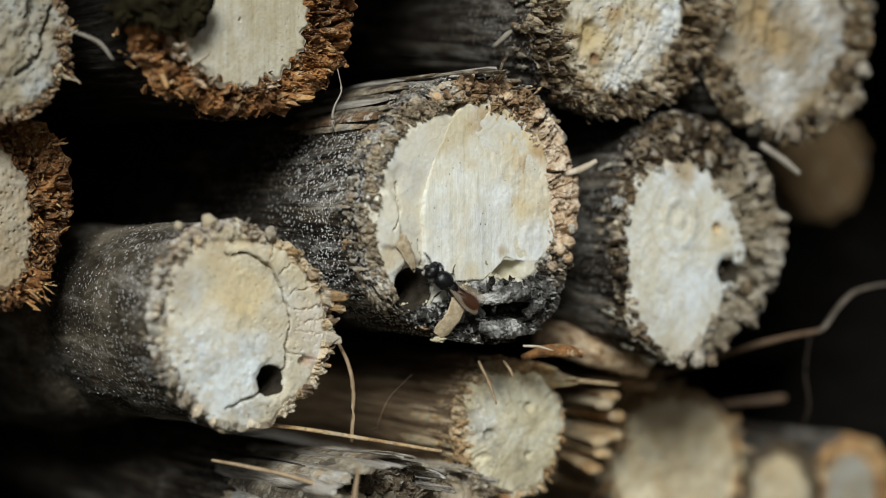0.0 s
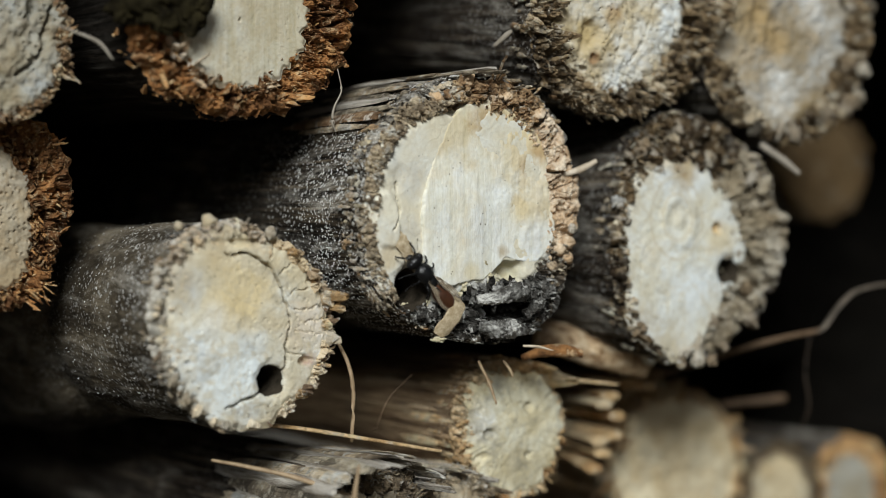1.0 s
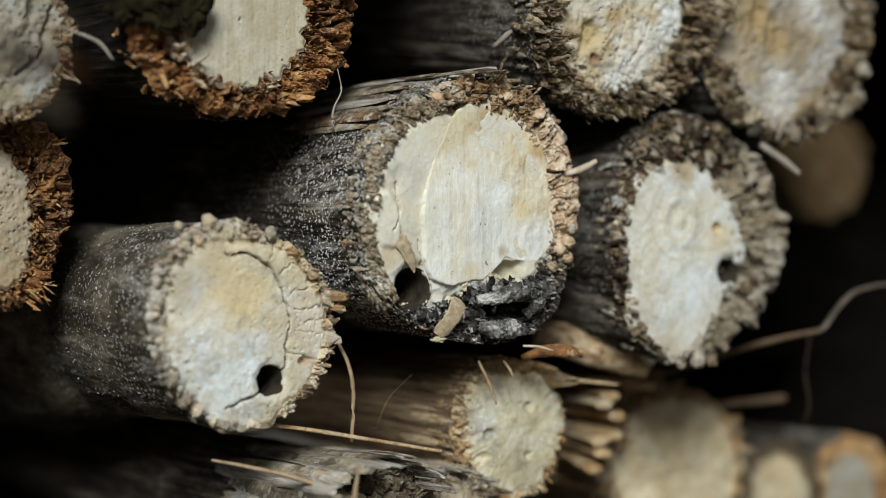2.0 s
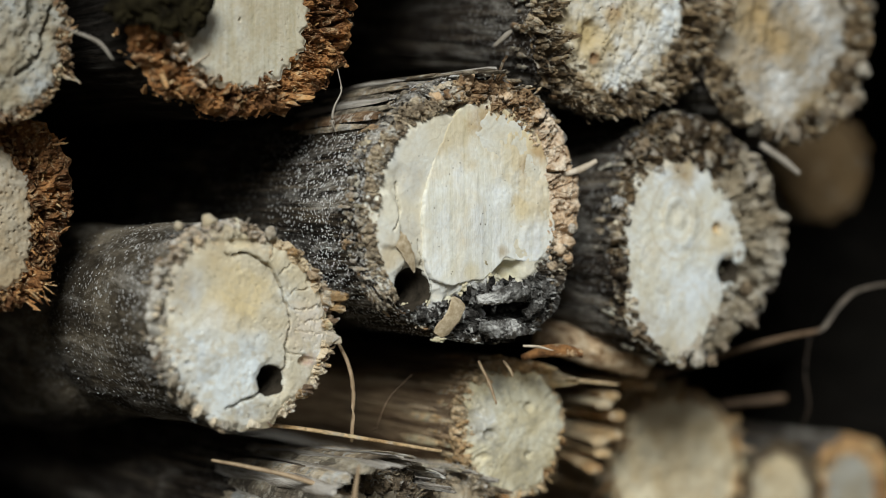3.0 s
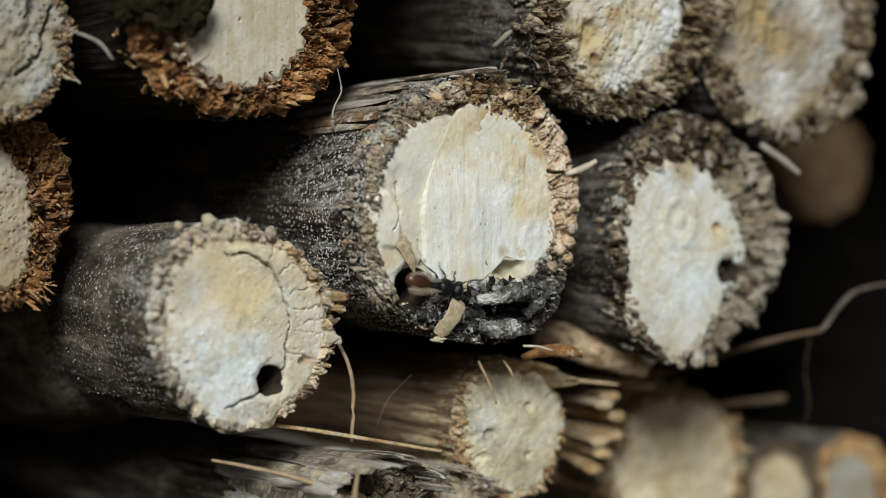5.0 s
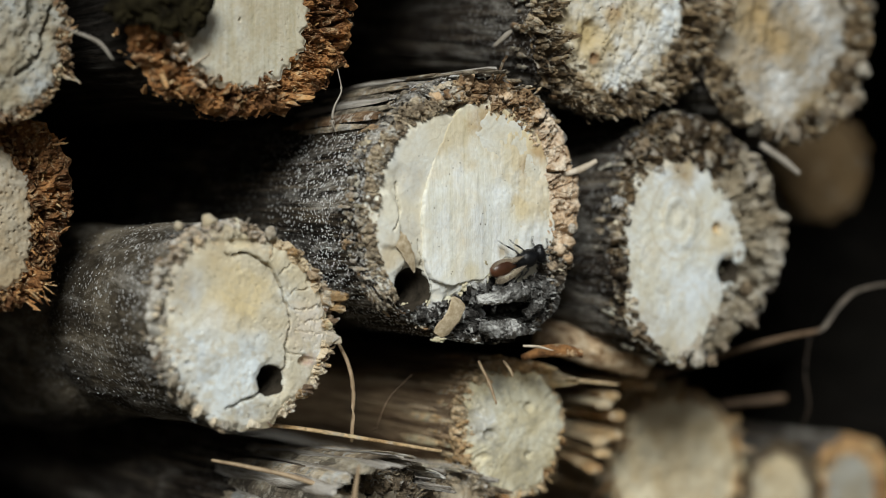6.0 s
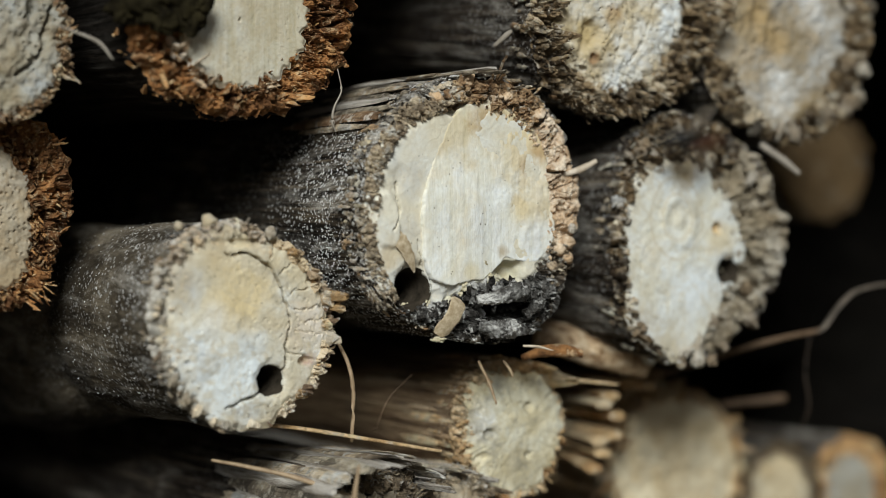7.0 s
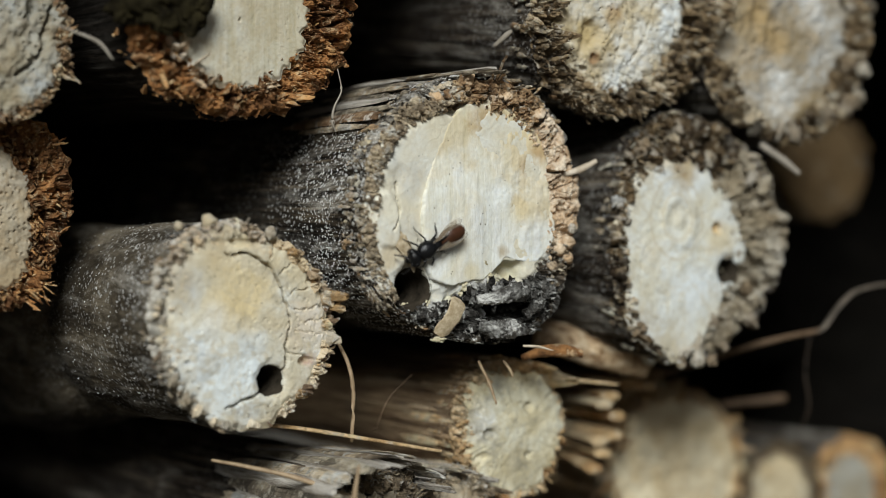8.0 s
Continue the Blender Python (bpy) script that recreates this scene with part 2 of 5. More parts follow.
def lump(centre, radii, seed=0, amount=0.25, scale=1.0, rows=16, cols=24, fine=0.06):
    """An uneven rounded clump."""
    v = []
    for i in range(rows):
        lat = math.pi * (i + 0.02) / (rows - 0.96)
        for j in range(cols):
            lon = 2 * math.pi * j / cols
            v.append((math.sin(lat) * math.cos(lon), math.cos(lat), math.sin(lat) * math.sin(lon)))
    v = np.array(v)
    s = 1 + amount * fbm(v[:, 0] * 1.7 * scale, v[:, 1] * 1.7 * scale, v[:, 2] * 1.7 * scale, 3, seed)
    s += fine * vnoise(v[:, 0] * 9, v[:, 1] * 9, v[:, 2] * 9, seed + 3)
    faces = grid_faces(rows, cols) + [list(range(cols))[::-1], list(range((rows - 1) * cols, rows * cols))]
    return v * s[:, None] * np.array(radii) + np.array(centre), faces


def radius(terms, th):
    r = terms[0] + 0 * th
    for k in range(1, len(terms) // 2 + 1):
        r = r + terms[2 * k - 1] * np.cos(k * th) + terms[2 * k] * np.sin(k * th)
    return r


# ---- the cut stems ----
def relief(x, z, features):
    """Height over the cut, in millimetres towards the open front, of cracks, holes, slabs and hollows."""
    h = np.zeros_like(x)
    for f in features:
        kind = f[0]
        if kind == "hole":
            _, cx, cz, r, depth = f
            dist = np.hypot(x - cx, z - cz) * (1 + 0.08 * vnoise(x * 1.3, z * 1.3, 0, 5))
            h -= depth * step(r * 1.06, r * 0.86, dist) + 0.25 * step(r * 1.5, r, dist)
        elif kind == "hollow":
            _, cx, cz, rx, rz, depth = f
            dist = np.hypot((x - cx) / rx, (z - cz) / rz) + 0.25 * vnoise(x * 1.1, z * 1.1, 0, 9)
            h -= depth * step(1.1, 0.35, dist)
        elif kind == "crack":
            _, line, width, depth = f
            best = np.full(x.shape, 99.0)
            wx, wz = x + 0.22 * vnoise(x * 1.6, z * 1.6, 0, 2), z + 0.22 * vnoise(x * 1.6, z * 1.6, 7, 2)
            for (ax, az), (bx, bz) in zip(line, line[1:]):
                t = np.clip(((wx - ax) * (bx - ax) + (wz - az) * (bz - az)) / ((bx - ax) ** 2 + (bz - az) ** 2), 0, 1)
                best = np.minimum(best, np.hypot(wx - ax - t * (bx - ax), wz - az - t * (bz - az)))
            h -= depth * step(width, width * 0.25, best)
        elif kind == "slab":
            _, cx, cz, rx, rz, turn, height, edge = f
            c, s = math.cos(radians(turn)), math.sin(radians(turn))
            u, v = (x - cx) * c + (z - cz) * s, (z - cz) * c - (x - cx) * s
            dist = ((np.abs(u) / rx) ** 3 + (np.abs(v) / rz) ** 3) ** (1 / 3) + 0.05 * vnoise(x * 1.5, z * 1.5, 0, 4)
            h += height * step(1 + edge, 1 - edge, dist)
        elif kind == "rings":
            _, cx, cz, r, height = f
            dist = np.hypot(x - cx, (z - cz) * 0.8)
            h += height * np.cos(dist * 6.28 / (r * 0.62)) * step(r, r * 0.6, dist)
    return h


def edge_height(th, s):
    """How far the frayed end of the bark stands out round the stem."""
    c, q = np.cos(th), np.sin(th)
    return s["drop"] + s["ragged"] * (0.8 * vnoise(c * 3, q * 3, 1, s["seed"]) + 0.7 * vnoise(c * 13, q * 13, 2, s["seed"]) + 0.5 * vnoise(c * 37, q * 37, 3, s["seed"]))


def edge_radius(th, s):
    """The uneven outline of the cut end."""
    c, q = np.cos(th), np.sin(th)
    return radius(s["outer"], th) + s["ragged"] * (0.5 * vnoise(c * 4, q * 4, 6, s["seed"]) + 0.55 * vnoise(c * 11, q * 11, 7, s["seed"]) + 0.3 * vnoise(c * 33, q * 33, 8, s["seed"]))


def pith_mesh(s, rings, sides):
    th = np.linspace(0, 2 * math.pi, sides, endpoint=False)
    rho = np.concatenate([[0.004], np.linspace(0, 1, rings)[1:] ** 0.75])
    r = rho[:, None] * (radius(s["pith"], th) * 1.05 + 0.55 * vnoise(np.cos(th) * 6, np.sin(th) * 6, 4, s["seed"]) + 0.4 * vnoise(np.cos(th) * 19, np.sin(th) * 19, 4, s["seed"]))[None]
    x, z = r * np.cos(th), r * np.sin(th)
    h = s["dome"] * (1 - rho[:, None] ** 2) + relief(x, z, s["features"])
    h = h + s["lumpy"] * (0.22 * fbm(x * 0.35, z * 0.35, 0, 3, s["seed"]) + 0.1 * fbm(x * 1.6, z * 1.6, 0, 3, s["seed"] + 5))
    near, _, _ = cells(x * 1.1, z * 1.1, s["seed"])
    h = h - s["lumpy"] * 0.25 * step(0.22, 0.05, near) * step(0.1, 0.5, vnoise(x * 0.4, z * 0.4, 0, s["seed"] + 8) + 0.3)
    h = h - 0.3 * step(0.92, 1.0, rho)[:, None]
    faces = grid_faces(rings, sides) + [list(range(sides))[::-1]]
    return np.stack([x, -h, z], -1).reshape(-1, 3), faces


def slab_mesh(terms, cx, cz, height, seed, rings=70, sides=360):
    """A freshly cut layer of pith that stands proud of the old surface, with a crisp broken edge."""
    th = np.linspace(0, 2 * math.pi, sides, endpoint=False)
    edge = radius(terms, th) + 0.12 * vnoise(np.cos(th) * 9, np.sin(th) * 9, 1, seed) + 0.07 * vnoise(np.cos(th) * 34, np.sin(th) * 34, 2, seed)
    rho = np.concatenate([np.linspace(0.003, 0.985, rings), [1.0, 1.004]])[:, None]
    r = rho * edge
    x, z = cx + r * np.cos(th), cz + r * np.sin(th)
    thick = height * (1 - 0.93 * step(-4.5, 4.0, x)) * (1 - 0.97 * step(1.0, 6.0, z))
    h = thick + 0.05 * fbm(x * 0.4, z * 0.4, 0, 3, seed) + 0.02 * fbm(x * 2.2, z * 1.2, 0, 3, seed + 1)
    h = h + 0.04 * vnoise(x * 0.9 + z * 0.12, z * 0.08, 0, seed + 3) + 0.10 * fbm(x * 0.55, z * 0.55, 3, 4, seed) * step(1.0, 6.0, x + 0.35 * z)
    h[-2] -= 0.06
    h[-1] -= thick[-1] + 0.3
    faces = grid_faces(rings + 2, sides) + [list(range(sides))[::-1]]
    return np.stack([x, -h, z], -1).reshape(-1, 3), faces


def rim_mesh(s, th0, th1, rings, sides):
    """The crumbly woody ring between pith and bark, or a stretch of it: blocks of broken wood with gaps between."""
    full = th1 - th0 >= 359.9
    th = np.radians(np.linspace(th0, th1, sides, endpoint=not full))
    inner, outer = radius(s["pith"], th) * 0.96, edge_radius(th, s)
    rho = np.linspace(0, 1, rings)[:, None]
    r = inner + (outer - inner) * rho
    x, z = r * np.cos(th), r * np.sin(th)
    k, mean = s["crumb"], s["outer"][0]
    u, w = th * mean * k + 0.5 * vnoise(x * 0.8, z * 0.8, 3, s["seed"]), r * k * s["long"] + 0.5 * vnoise(x * 0.8, z * 0.8, 5, s["seed"])
    near, second, own = cells(u, w, s["seed"] + 2)
    near2, second2, own2 = cells(u * 2.3, w * 2.8, s["seed"] + 4)
    gap, gap2 = step(0.22, 0.02, second - near), step(0.2, 0.0, second2 - near2)
    h = s["crumble"] * (1.5 * (own - 0.5) - 0.9 * gap - 0.35 * near + s["gritty"] * (0.45 * (own2 - 0.5) - 0.3 * gap2 + 0.3 * fbm(x * 4.5, z * 4.5, 0, 2, s["seed"] + 6)) + 0.3 * fbm(x * 1.1, z * 1.1, 0, 3, s["seed"] + 1))
    h = h * (0.35 + 0.65 * step(0.0, 0.3, rho)) + s["lip"] * np.exp(-((rho - 0.45) / 0.3) ** 2) - 0.1 - 0.3 * (1 - step(0.0, 0.1, rho))
    h = h + relief(x, z, s["features"])
    fade = step(0.82, 1.0, rho)
    h = h * (1 - fade) + (edge_height(th, s) + 0.25 * s["crumble"] * (own - 0.5)) * fade
    return np.stack([x, -h, z], -1).reshape(-1, 3), grid_faces(rings, sides, full)


def bark_mesh(s, rows, sides):
    th = np.linspace(0, 2 * math.pi, sides, endpoint=False)
    t = np.linspace(0, 1, rows)[:, None] ** 2.1
    y = s["length"] * t
    c, q = np.cos(th)[None], np.sin(th)[None]
    k = s["ridge"]
    fibre = (0.5 - 1.3 * np.abs(vnoise(c * 13, q * 13, y * 0.07, s["seed"]))) * (0.5 + 0.6 * vnoise(c * 3, q * 3, y * 0.1, s["seed"] + 9)) + 0.5 * vnoise(c * 30, q * 30, y * 0.3, s["seed"] + 7) * step(12, 0, y) + vnoise(c * 48, q * 48, y * 0.1, s["seed"] + 1) * 0.4
    broad = fbm(c * 2.5, q * 2.5, y * 0.05, 3, s["seed"] + 2)
    pits = fbm(c * 14, q * 14, y * 0.9, 3, s["seed"] + 3) * step(9, 0, y)
    blend = np.exp(-y / 5.0)
    r = (radius(s["outer"], th)[None] * (1 - blend) + edge_radius(th, s)[None] * blend) * (1 - s["taper"] * (1 - np.exp(-y / 14))) + k * (fibre * 0.8 + broad * 0.8 + 0.5 * pits)
    for at, wide, high in s["nodes"]:
        r = r + high * np.exp(-((y - at - 2.0 * vnoise(c * 1.2, q * 1.2, 0, 3)) / wide) ** 2)
    r = r - 0.12 * step(0.8, 0.0, y)
    y = y - edge_height(th, s)[None] * np.exp(-y / 2.0)
    bend = s["bend"]
    x = r * c + bend[0] * (y / 40) ** 2
    z = r * q + bend[1] * (y / 40) ** 2
    # the shell turns in at the front and has a wall
    v = np.stack([x, y + 0 * x, z], -1)
    inner = v[:1] * np.array([0.94, 1, 0.94]) + np.array([0, 0.4, 0])
    return np.concatenate([inner, v]).reshape(-1, 3), grid_faces(rows + 1, sides, True, True)


def fringe(s, count, th0, th1, rho, length, width, splay, behind=(0.0, 0.5), curl=0.25, seed=0):
    """Loose splinters round the ring, in clumps that lean alike. Returns one (verts, faces) for each."""
    rng = np.random.RandomState(seed + s["seed"] * 7)
    clumps = max(3, count // 6)
    which = rng.randint(0, clumps, count)
    a = np.radians(rng.uniform(th0, th1, clumps)[which] + rng.normal(0, 60 / (s["outer"][0] * 2.2), count)).clip(radians(th0), radians(th1))
    share = (rng.uniform(*rho, clumps)[which] + rng.normal(0, 0.08, count)).clip(min(rho), max(rho))
    lean = np.radians(rng.uniform(*splay, clumps)[which] + rng.normal(0, 7, count))
    spin = (rng.normal(0, s["spin"], clumps)[which] + rng.normal(0, 0.33 * s["spin"], count))[:, None]
    far = rng.uniform(0.5, 1.5, clumps)[which] * rng.uniform(*length, count)
    wide = rng.uniform(*width, count) * rng.uniform(0.7, 1.2, clumps)[which]
    p, o = radius(s["pith"], a), edge_radius(a, s)
    r = p + (o - p) * share
    radial = np.stack([np.cos(a), 0 * a, np.sin(a)], -1)
    across = np.stack([-np.sin(a), 0 * a, np.cos(a)], -1)
    at = radial * r[:, None]
    at[:, 1] = rng.uniform(*behind, count) - 0.8 * relief(at[:, 0], at[:, 2], s["features"])
    at[:, 1] -= (edge_height(a, s) * step(0.75, 1.0, share))
    way = radial * np.sin(lean)[:, None] + np.array([0, -1, 0]) * np.cos(lean)[:, None] + across * spin
    way /= np.linalg.norm(way, axis=1)[:, None]
    u = np.cross(way, radial + 0.3 * rng.normal(size=(count, 3)))
    u /= np.linalg.norm(u, axis=1)[:, None]
    v = np.cross(u, way)
    bend = (u * rng.uniform(-curl, curl, count)[:, None] + v * rng.uniform(-curl, curl, count)[:, None]) * far[:, None]
    flat = rng.uniform(0.25, 0.8, count)
    ts, shape, n = (0.0, 0.4, 0.8, 1.0), (1.0, 0.95, 0.8, 0.45), 4
    rows = []
    for k, (f, w) in enumerate(zip(ts, shape)):
        mid = at - way * 0.35 + way * (far * f)[:, None] + bend * f * f
        for m in range(n):
            ang = 2 * math.pi * m / n
            size = wide * w * rng.uniform(0.5, 1.35, count)
            q = mid + u * (size * math.cos(ang))[:, None] + v * (size * flat * math.sin(ang))[:, None]
            if k == 3:
                q = q + way * (rng.uniform(-0.3, 0.3, count) * far.clip(0, 1.5))[:, None]
            rows.append(q)
    verts = np.stack(rows, 1)
    faces = grid_faces(4, n) + [list(range(n))[::-1], list(range(3 * n, 4 * n))]
    return [(verts[i], faces) for i in range(count)]


def slat(s, angle, start, end, width, thick, lift, seed):
    """A strip of wood lying along the stem, split off at its end."""
    rng = np.random.RandomState(seed)
    a, n = radians(angle), 9
    pts, wid = [], []
    for i in range(n):
        t = i / (n - 1)
        r = float(radius(s["outer"], np.array(a))) * (1 - 0.6 * s["taper"] * (1 - t)) + lift * (0.3 + 0.7 * t * t) - 0.9 * (1 - t) ** 3 + 0.04 * rng.normal()
        pts.append((r * math.cos(a + 0.01 * rng.normal()), start + (end - start) * t, r * math.sin(a)))
        wid.append(width * (0.7 + 0.3 * rng.rand()) * (1 if t < 0.97 else 0.7))
    v, f = tube(pts, wid, 6, thick / width, 0.16, seed, (math.cos(a), 0, math.sin(a)))
    v[-6:, 1] += rng.uniform(-1.3, 0.9, 6) * width
    return v, f


def grains(s, count, th0, th1, far, seed):
    """Mealy white grains clinging to the bark near the cut end."""
    rng = np.random.RandomState(seed)
    a = np.radians(rng.uniform(th0, th1, count * 3))
    y = far * rng.rand(count * 3) ** 1.4
    keep = np.nonzero(vnoise(np.cos(a) * 6, np.sin(a) * 6, y * 0.35, seed) > rng.uniform(-0.7, 0.5, count * 3))[0][:count]
    a, y = a[keep], y[keep]
    blend = np.exp(-y / 5.0)
    r = (radius(s["outer"], a) * (1 - blend) + edge_radius(a, s) * blend) * (1 - s["taper"] * (1 - np.exp(-y / 14))) + 0.12
    for mid, wide, high in s["nodes"]:
        r = r + high * np.exp(-((y - mid - 2.0 * vnoise(np.cos(a) * 1.2, np.sin(a) * 1.2, 0, 3)) / wide) ** 2)
    at = np.stack([r * np.cos(a) + s["bend"][0] * (y / 40) ** 2, y + 0.3, r * np.sin(a) + s["bend"][1] * (y / 40) ** 2], -1)
    size = rng.uniform(0.03, 0.085, len(keep)) * rng.uniform(0.7, 1.4, len(keep))
    shape = np.array([(1, 0, 0), (0, 1.5, 0), (-1, 0, 0), (0, -1.5, 0), (0, 0, 1), (0, 0, -1)], float)
    v = at[:, None] + shape[None] * size[:, None, None] * rng.uniform(0.6, 1.3, (len(keep), 6, 1))
    f = np.array([(0, 1, 4), (1, 2, 4), (2, 3, 4), (3, 0, 4), (1, 0, 5), (2, 1, 5), (3, 2, 5), (0, 3, 5)])
    return v.reshape(-1, 3), (f[None] + 6 * np.arange(len(keep))[:, None, None]).reshape(-1, 3).tolist()


BASE = dict(spin=0.3, long=0.6, gritty=1.0, drop=-0.6, ragged=0.5, dome=0.2, lumpy=1.0, crumb=1.6, crumble=0.7, lip=0.1, length=120.0, ridge=0.35, taper=0.06, nodes=(), bend=(0, 0), features=(), seed=1, tilt=(0, 0), chips=())


def stem(label, at, outer, pith, mats, fibres, single=(), slats=(), detail=1.0, arcs=((0, 360),), **more):
    """One cut stem: bark, woody ring, pith, fringe. mats: bark, ring (one for each arc), pith."""
    s = dict(BASE, outer=outer, pith=pith, **more)
    top = tagged(new("cut_cane"), label, "cane", "cut canes in the stack")
    top.matrix_basis = pose(*at, s["tilt"][0], 0, s["tilt"][1])
    n = int(300 * detail)
    part("bark", bark_mesh(s, int(80 * detail), n), mats[0], top)
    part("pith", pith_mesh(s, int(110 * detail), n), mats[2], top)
    for (a, b, *own), m in zip(arcs, mats[1]):
        ring = part("woody_ring", rim_mesh(dict(s, **(own[0] if own else {})), a, b, int(26 * detail) + 8, int(n * 2.2 * (b - a) / 360)), m, top, smooth=False)
        rows = [f for f in fibres if a - 1 <= f[1] and f[2] <= b + 1]
        if rows:
            part("fibre_fringe", merge([q for i, f in enumerate(rows) for q in fringe(s, *f[:4], (f[4][0] * 0.6, f[4][1] * 0.7), *f[5:], seed=i)]), m, ring, kind="stuff", smooth=False)
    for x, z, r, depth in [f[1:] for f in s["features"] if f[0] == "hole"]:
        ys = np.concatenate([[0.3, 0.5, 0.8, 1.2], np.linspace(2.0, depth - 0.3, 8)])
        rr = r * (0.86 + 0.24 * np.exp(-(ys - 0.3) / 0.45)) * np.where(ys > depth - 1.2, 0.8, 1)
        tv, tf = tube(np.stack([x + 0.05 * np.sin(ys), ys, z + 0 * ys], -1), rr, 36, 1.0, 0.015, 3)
        part("tunnel", (tv, [q[::-1] for q in tf[:-2] + tf[-1:]]), burrow, top, "bored tunnel wall, browned and darkened for shade")
    for i, f in enumerate(single):
        m = mats[1][next((k for k, (a, b, *_) in enumerate(arcs) if a - 1 <= f[1] and f[2] <= b + 1), 0)]
        for q in fringe(s, *f, seed=90 + i):
            part("splinter", q, m, top, smooth=False)
    for i, (angle, start, end, width, thick, lift, m) in enumerate(slats):
        part("strip", slat(s, angle, start, end, width, thick, lift, i + s["seed"] * 31), m, top, smooth=False)
    rng = np.random.RandomState(s["seed"] + 5)
    for count, th0, th1, reach, tones in s["chips"]:
        for i in range(count):
            end = rng.uniform(-0.2, reach)
            part("chip", slat(s, rng.uniform(th0, th1), end + rng.uniform(1.2, 5.0), end, rng.uniform(0.16, 0.42), rng.uniform(0.12, 0.26), rng.uniform(0.02, 0.3), rng.randint(1 << 30)), tones[rng.randint(len(tones))], top, smooth=False)
    return top, s


def blocks(s, parent, count, th0, th1, share, size, mats, seed):
    """Broken lumps of wood sitting in the ring, each one longer outwards than it is wide."""
    rng = np.random.RandomState(seed)
    for i in range(count):
        a = radians(th0 + (th1 - th0) * (i + rng.uniform(0.1, 0.9)) / count)
        p, o = (float(v) for v in (radius(s["pith"], np.array(a)), radius(s["outer"], np.array(a))))
        r = p + (o - p) * rng.uniform(*share)
        k = rng.uniform(0.65, 1.35)
        v, f = lump((0, 0, 0), (size[0] * k, size[1] * k, size[2] * k * rng.uniform(0.7, 1.2)), seed * 100 + i, 0.55, 1.3, 14, 18, 0.14)
        v = np.asarray(v)
        a += rng.normal(0, 0.15)
        x, z = r + v[:, 0], v[:, 2]
        v = np.stack([x * math.cos(a) - z * math.sin(a), v[:, 1] - rng.uniform(-0.4, 0.25), x * math.sin(a) + z * math.cos(a)], -1)
        part("rim_block", (v, f), mats[rng.randint(len(mats))], parent)



def crumbs(s, parent, count, th0, th1, share, size, material, seed, label=""):
    """Small torn bits of pith and wood strewn along the ring, each one uneven, in one mesh."""
    rng = np.random.RandomState(seed)
    pieces = []
    for i in range(count):
        a = radians(rng.uniform(th0, th1))
        p, o = (float(v) for v in (radius(s["pith"], np.array(a)), radius(s["outer"], np.array(a))))
        r = p + (o - p) * rng.uniform(*share)
        k = rng.uniform(*size) * rng.choice((0.6, 0.8, 1.0, 1.3))
        v, f = lump((0, 0, 0), (k * rng.uniform(0.8, 1.8), k * rng.uniform(0.5, 1.0), k * rng.uniform(0.6, 1.0)), seed * 50 + i, 0.6, 1.4, 7, 9, 0.2)
        turn = a + rng.normal(0, 0.5)
        x, z = r * math.cos(a), r * math.sin(a)
        h = float(relief(np.array([x]), np.array([z]), s["features"])[0])
        v = np.stack([x + v[:, 0] * math.cos(turn) - v[:, 2] * math.sin(turn), v[:, 1] - max(h, -2.5) - rng.uniform(-0.15, 0.2), z + v[:, 0] * math.sin(turn) + v[:, 2] * math.cos(turn)], -1)
        pieces.append((v, f))
    part("debris", merge(pieces), material, parent, label, "stuff", False)


# ---- the stack ----
wood_dark = bark_material("bark_dark_mealy", (0.008, 0.006, 0.004), (0.034, 0.026, 0.018), (0.19, 0.15, 0.1), 0.3, 1.1, 0.06, 0.9, 1.0)
wood_grey = bark_material("bark_grey_brown", (0.032, 0.025, 0.016), (0.09, 0.072, 0.048), (0.2, 0.168, 0.122), 1.9, 0.7, 0.22, 0.7, 0.4, (230, 100))
wood_brown = bark_material("bark_brown", (0.08, 0.048, 0.026), (0.22, 0.145, 0.083), (0.42, 0.31, 0.19), 4.2, 0.05, 0.15, 0.35)
wood_black = bark_material("bark_black", (0.015, 0.011, 0.008), (0.045, 0.034, 0.025), (0.16, 0.13, 0.095), 6.1, 0.3, 0.3, 0.6, 0.3)
wood_silver = bark_material("bark_silvered", (0.27, 0.23, 0.18), (0.55, 0.5, 0.43), (0.76, 0.73, 0.68), 8.4, 0.1, 0.5, 0.3, 0.3)
wood_straw = bark_material("bark_straw", (0.19, 0.105, 0.05), (0.55, 0.39, 0.23), (0.76, 0.62, 0.43), 10.2, 0.05, 0.15, 0.3, 0.0, (1000, 26))
# near black, standing in for the shade deep in the gaps
board = bark_material("gap_shade_board", (0.003, 0.0025, 0.002), (0.007, 0.006, 0.0045), (0.013, 0.011, 0.008), 12.0, 0.0, 0.02)
# bark darkened in its colour for the shadowed gap beside the rust-rimmed stem
wood_shaded = bark_material("bark_shaded", (0.006, 0.005, 0.004), (0.016, 0.013, 0.01), (0.045, 0.036, 0.027), 13.0, 0.0, 0.05)
# browned tunnel lining, painted darker still for the shade inside the holes
burrow = plain_material("burrow_wall_shaded", (0.018, 0.015, 0.01), (0.06, 0.048, 0.034), 900, 0.9, 0.1)
ring_brown = fibre_material("ring_brown", BROWN, 0.5)
ring_rust = fibre_material("ring_rust", RUST, 1.5, (0.62, 0.44, 0.25), 0.25, 0.5)
ring_grey = fibre_material("ring_grey", GREY, 2.5, dirt=0.6)
ring_straw = fibre_material("ring_straw", STRAW, 3.5, dirt=0.25)
ring_pale = fibre_material("ring_pale", PALE, 6.5, (0.76, 0.73, 0.66), 0.3)
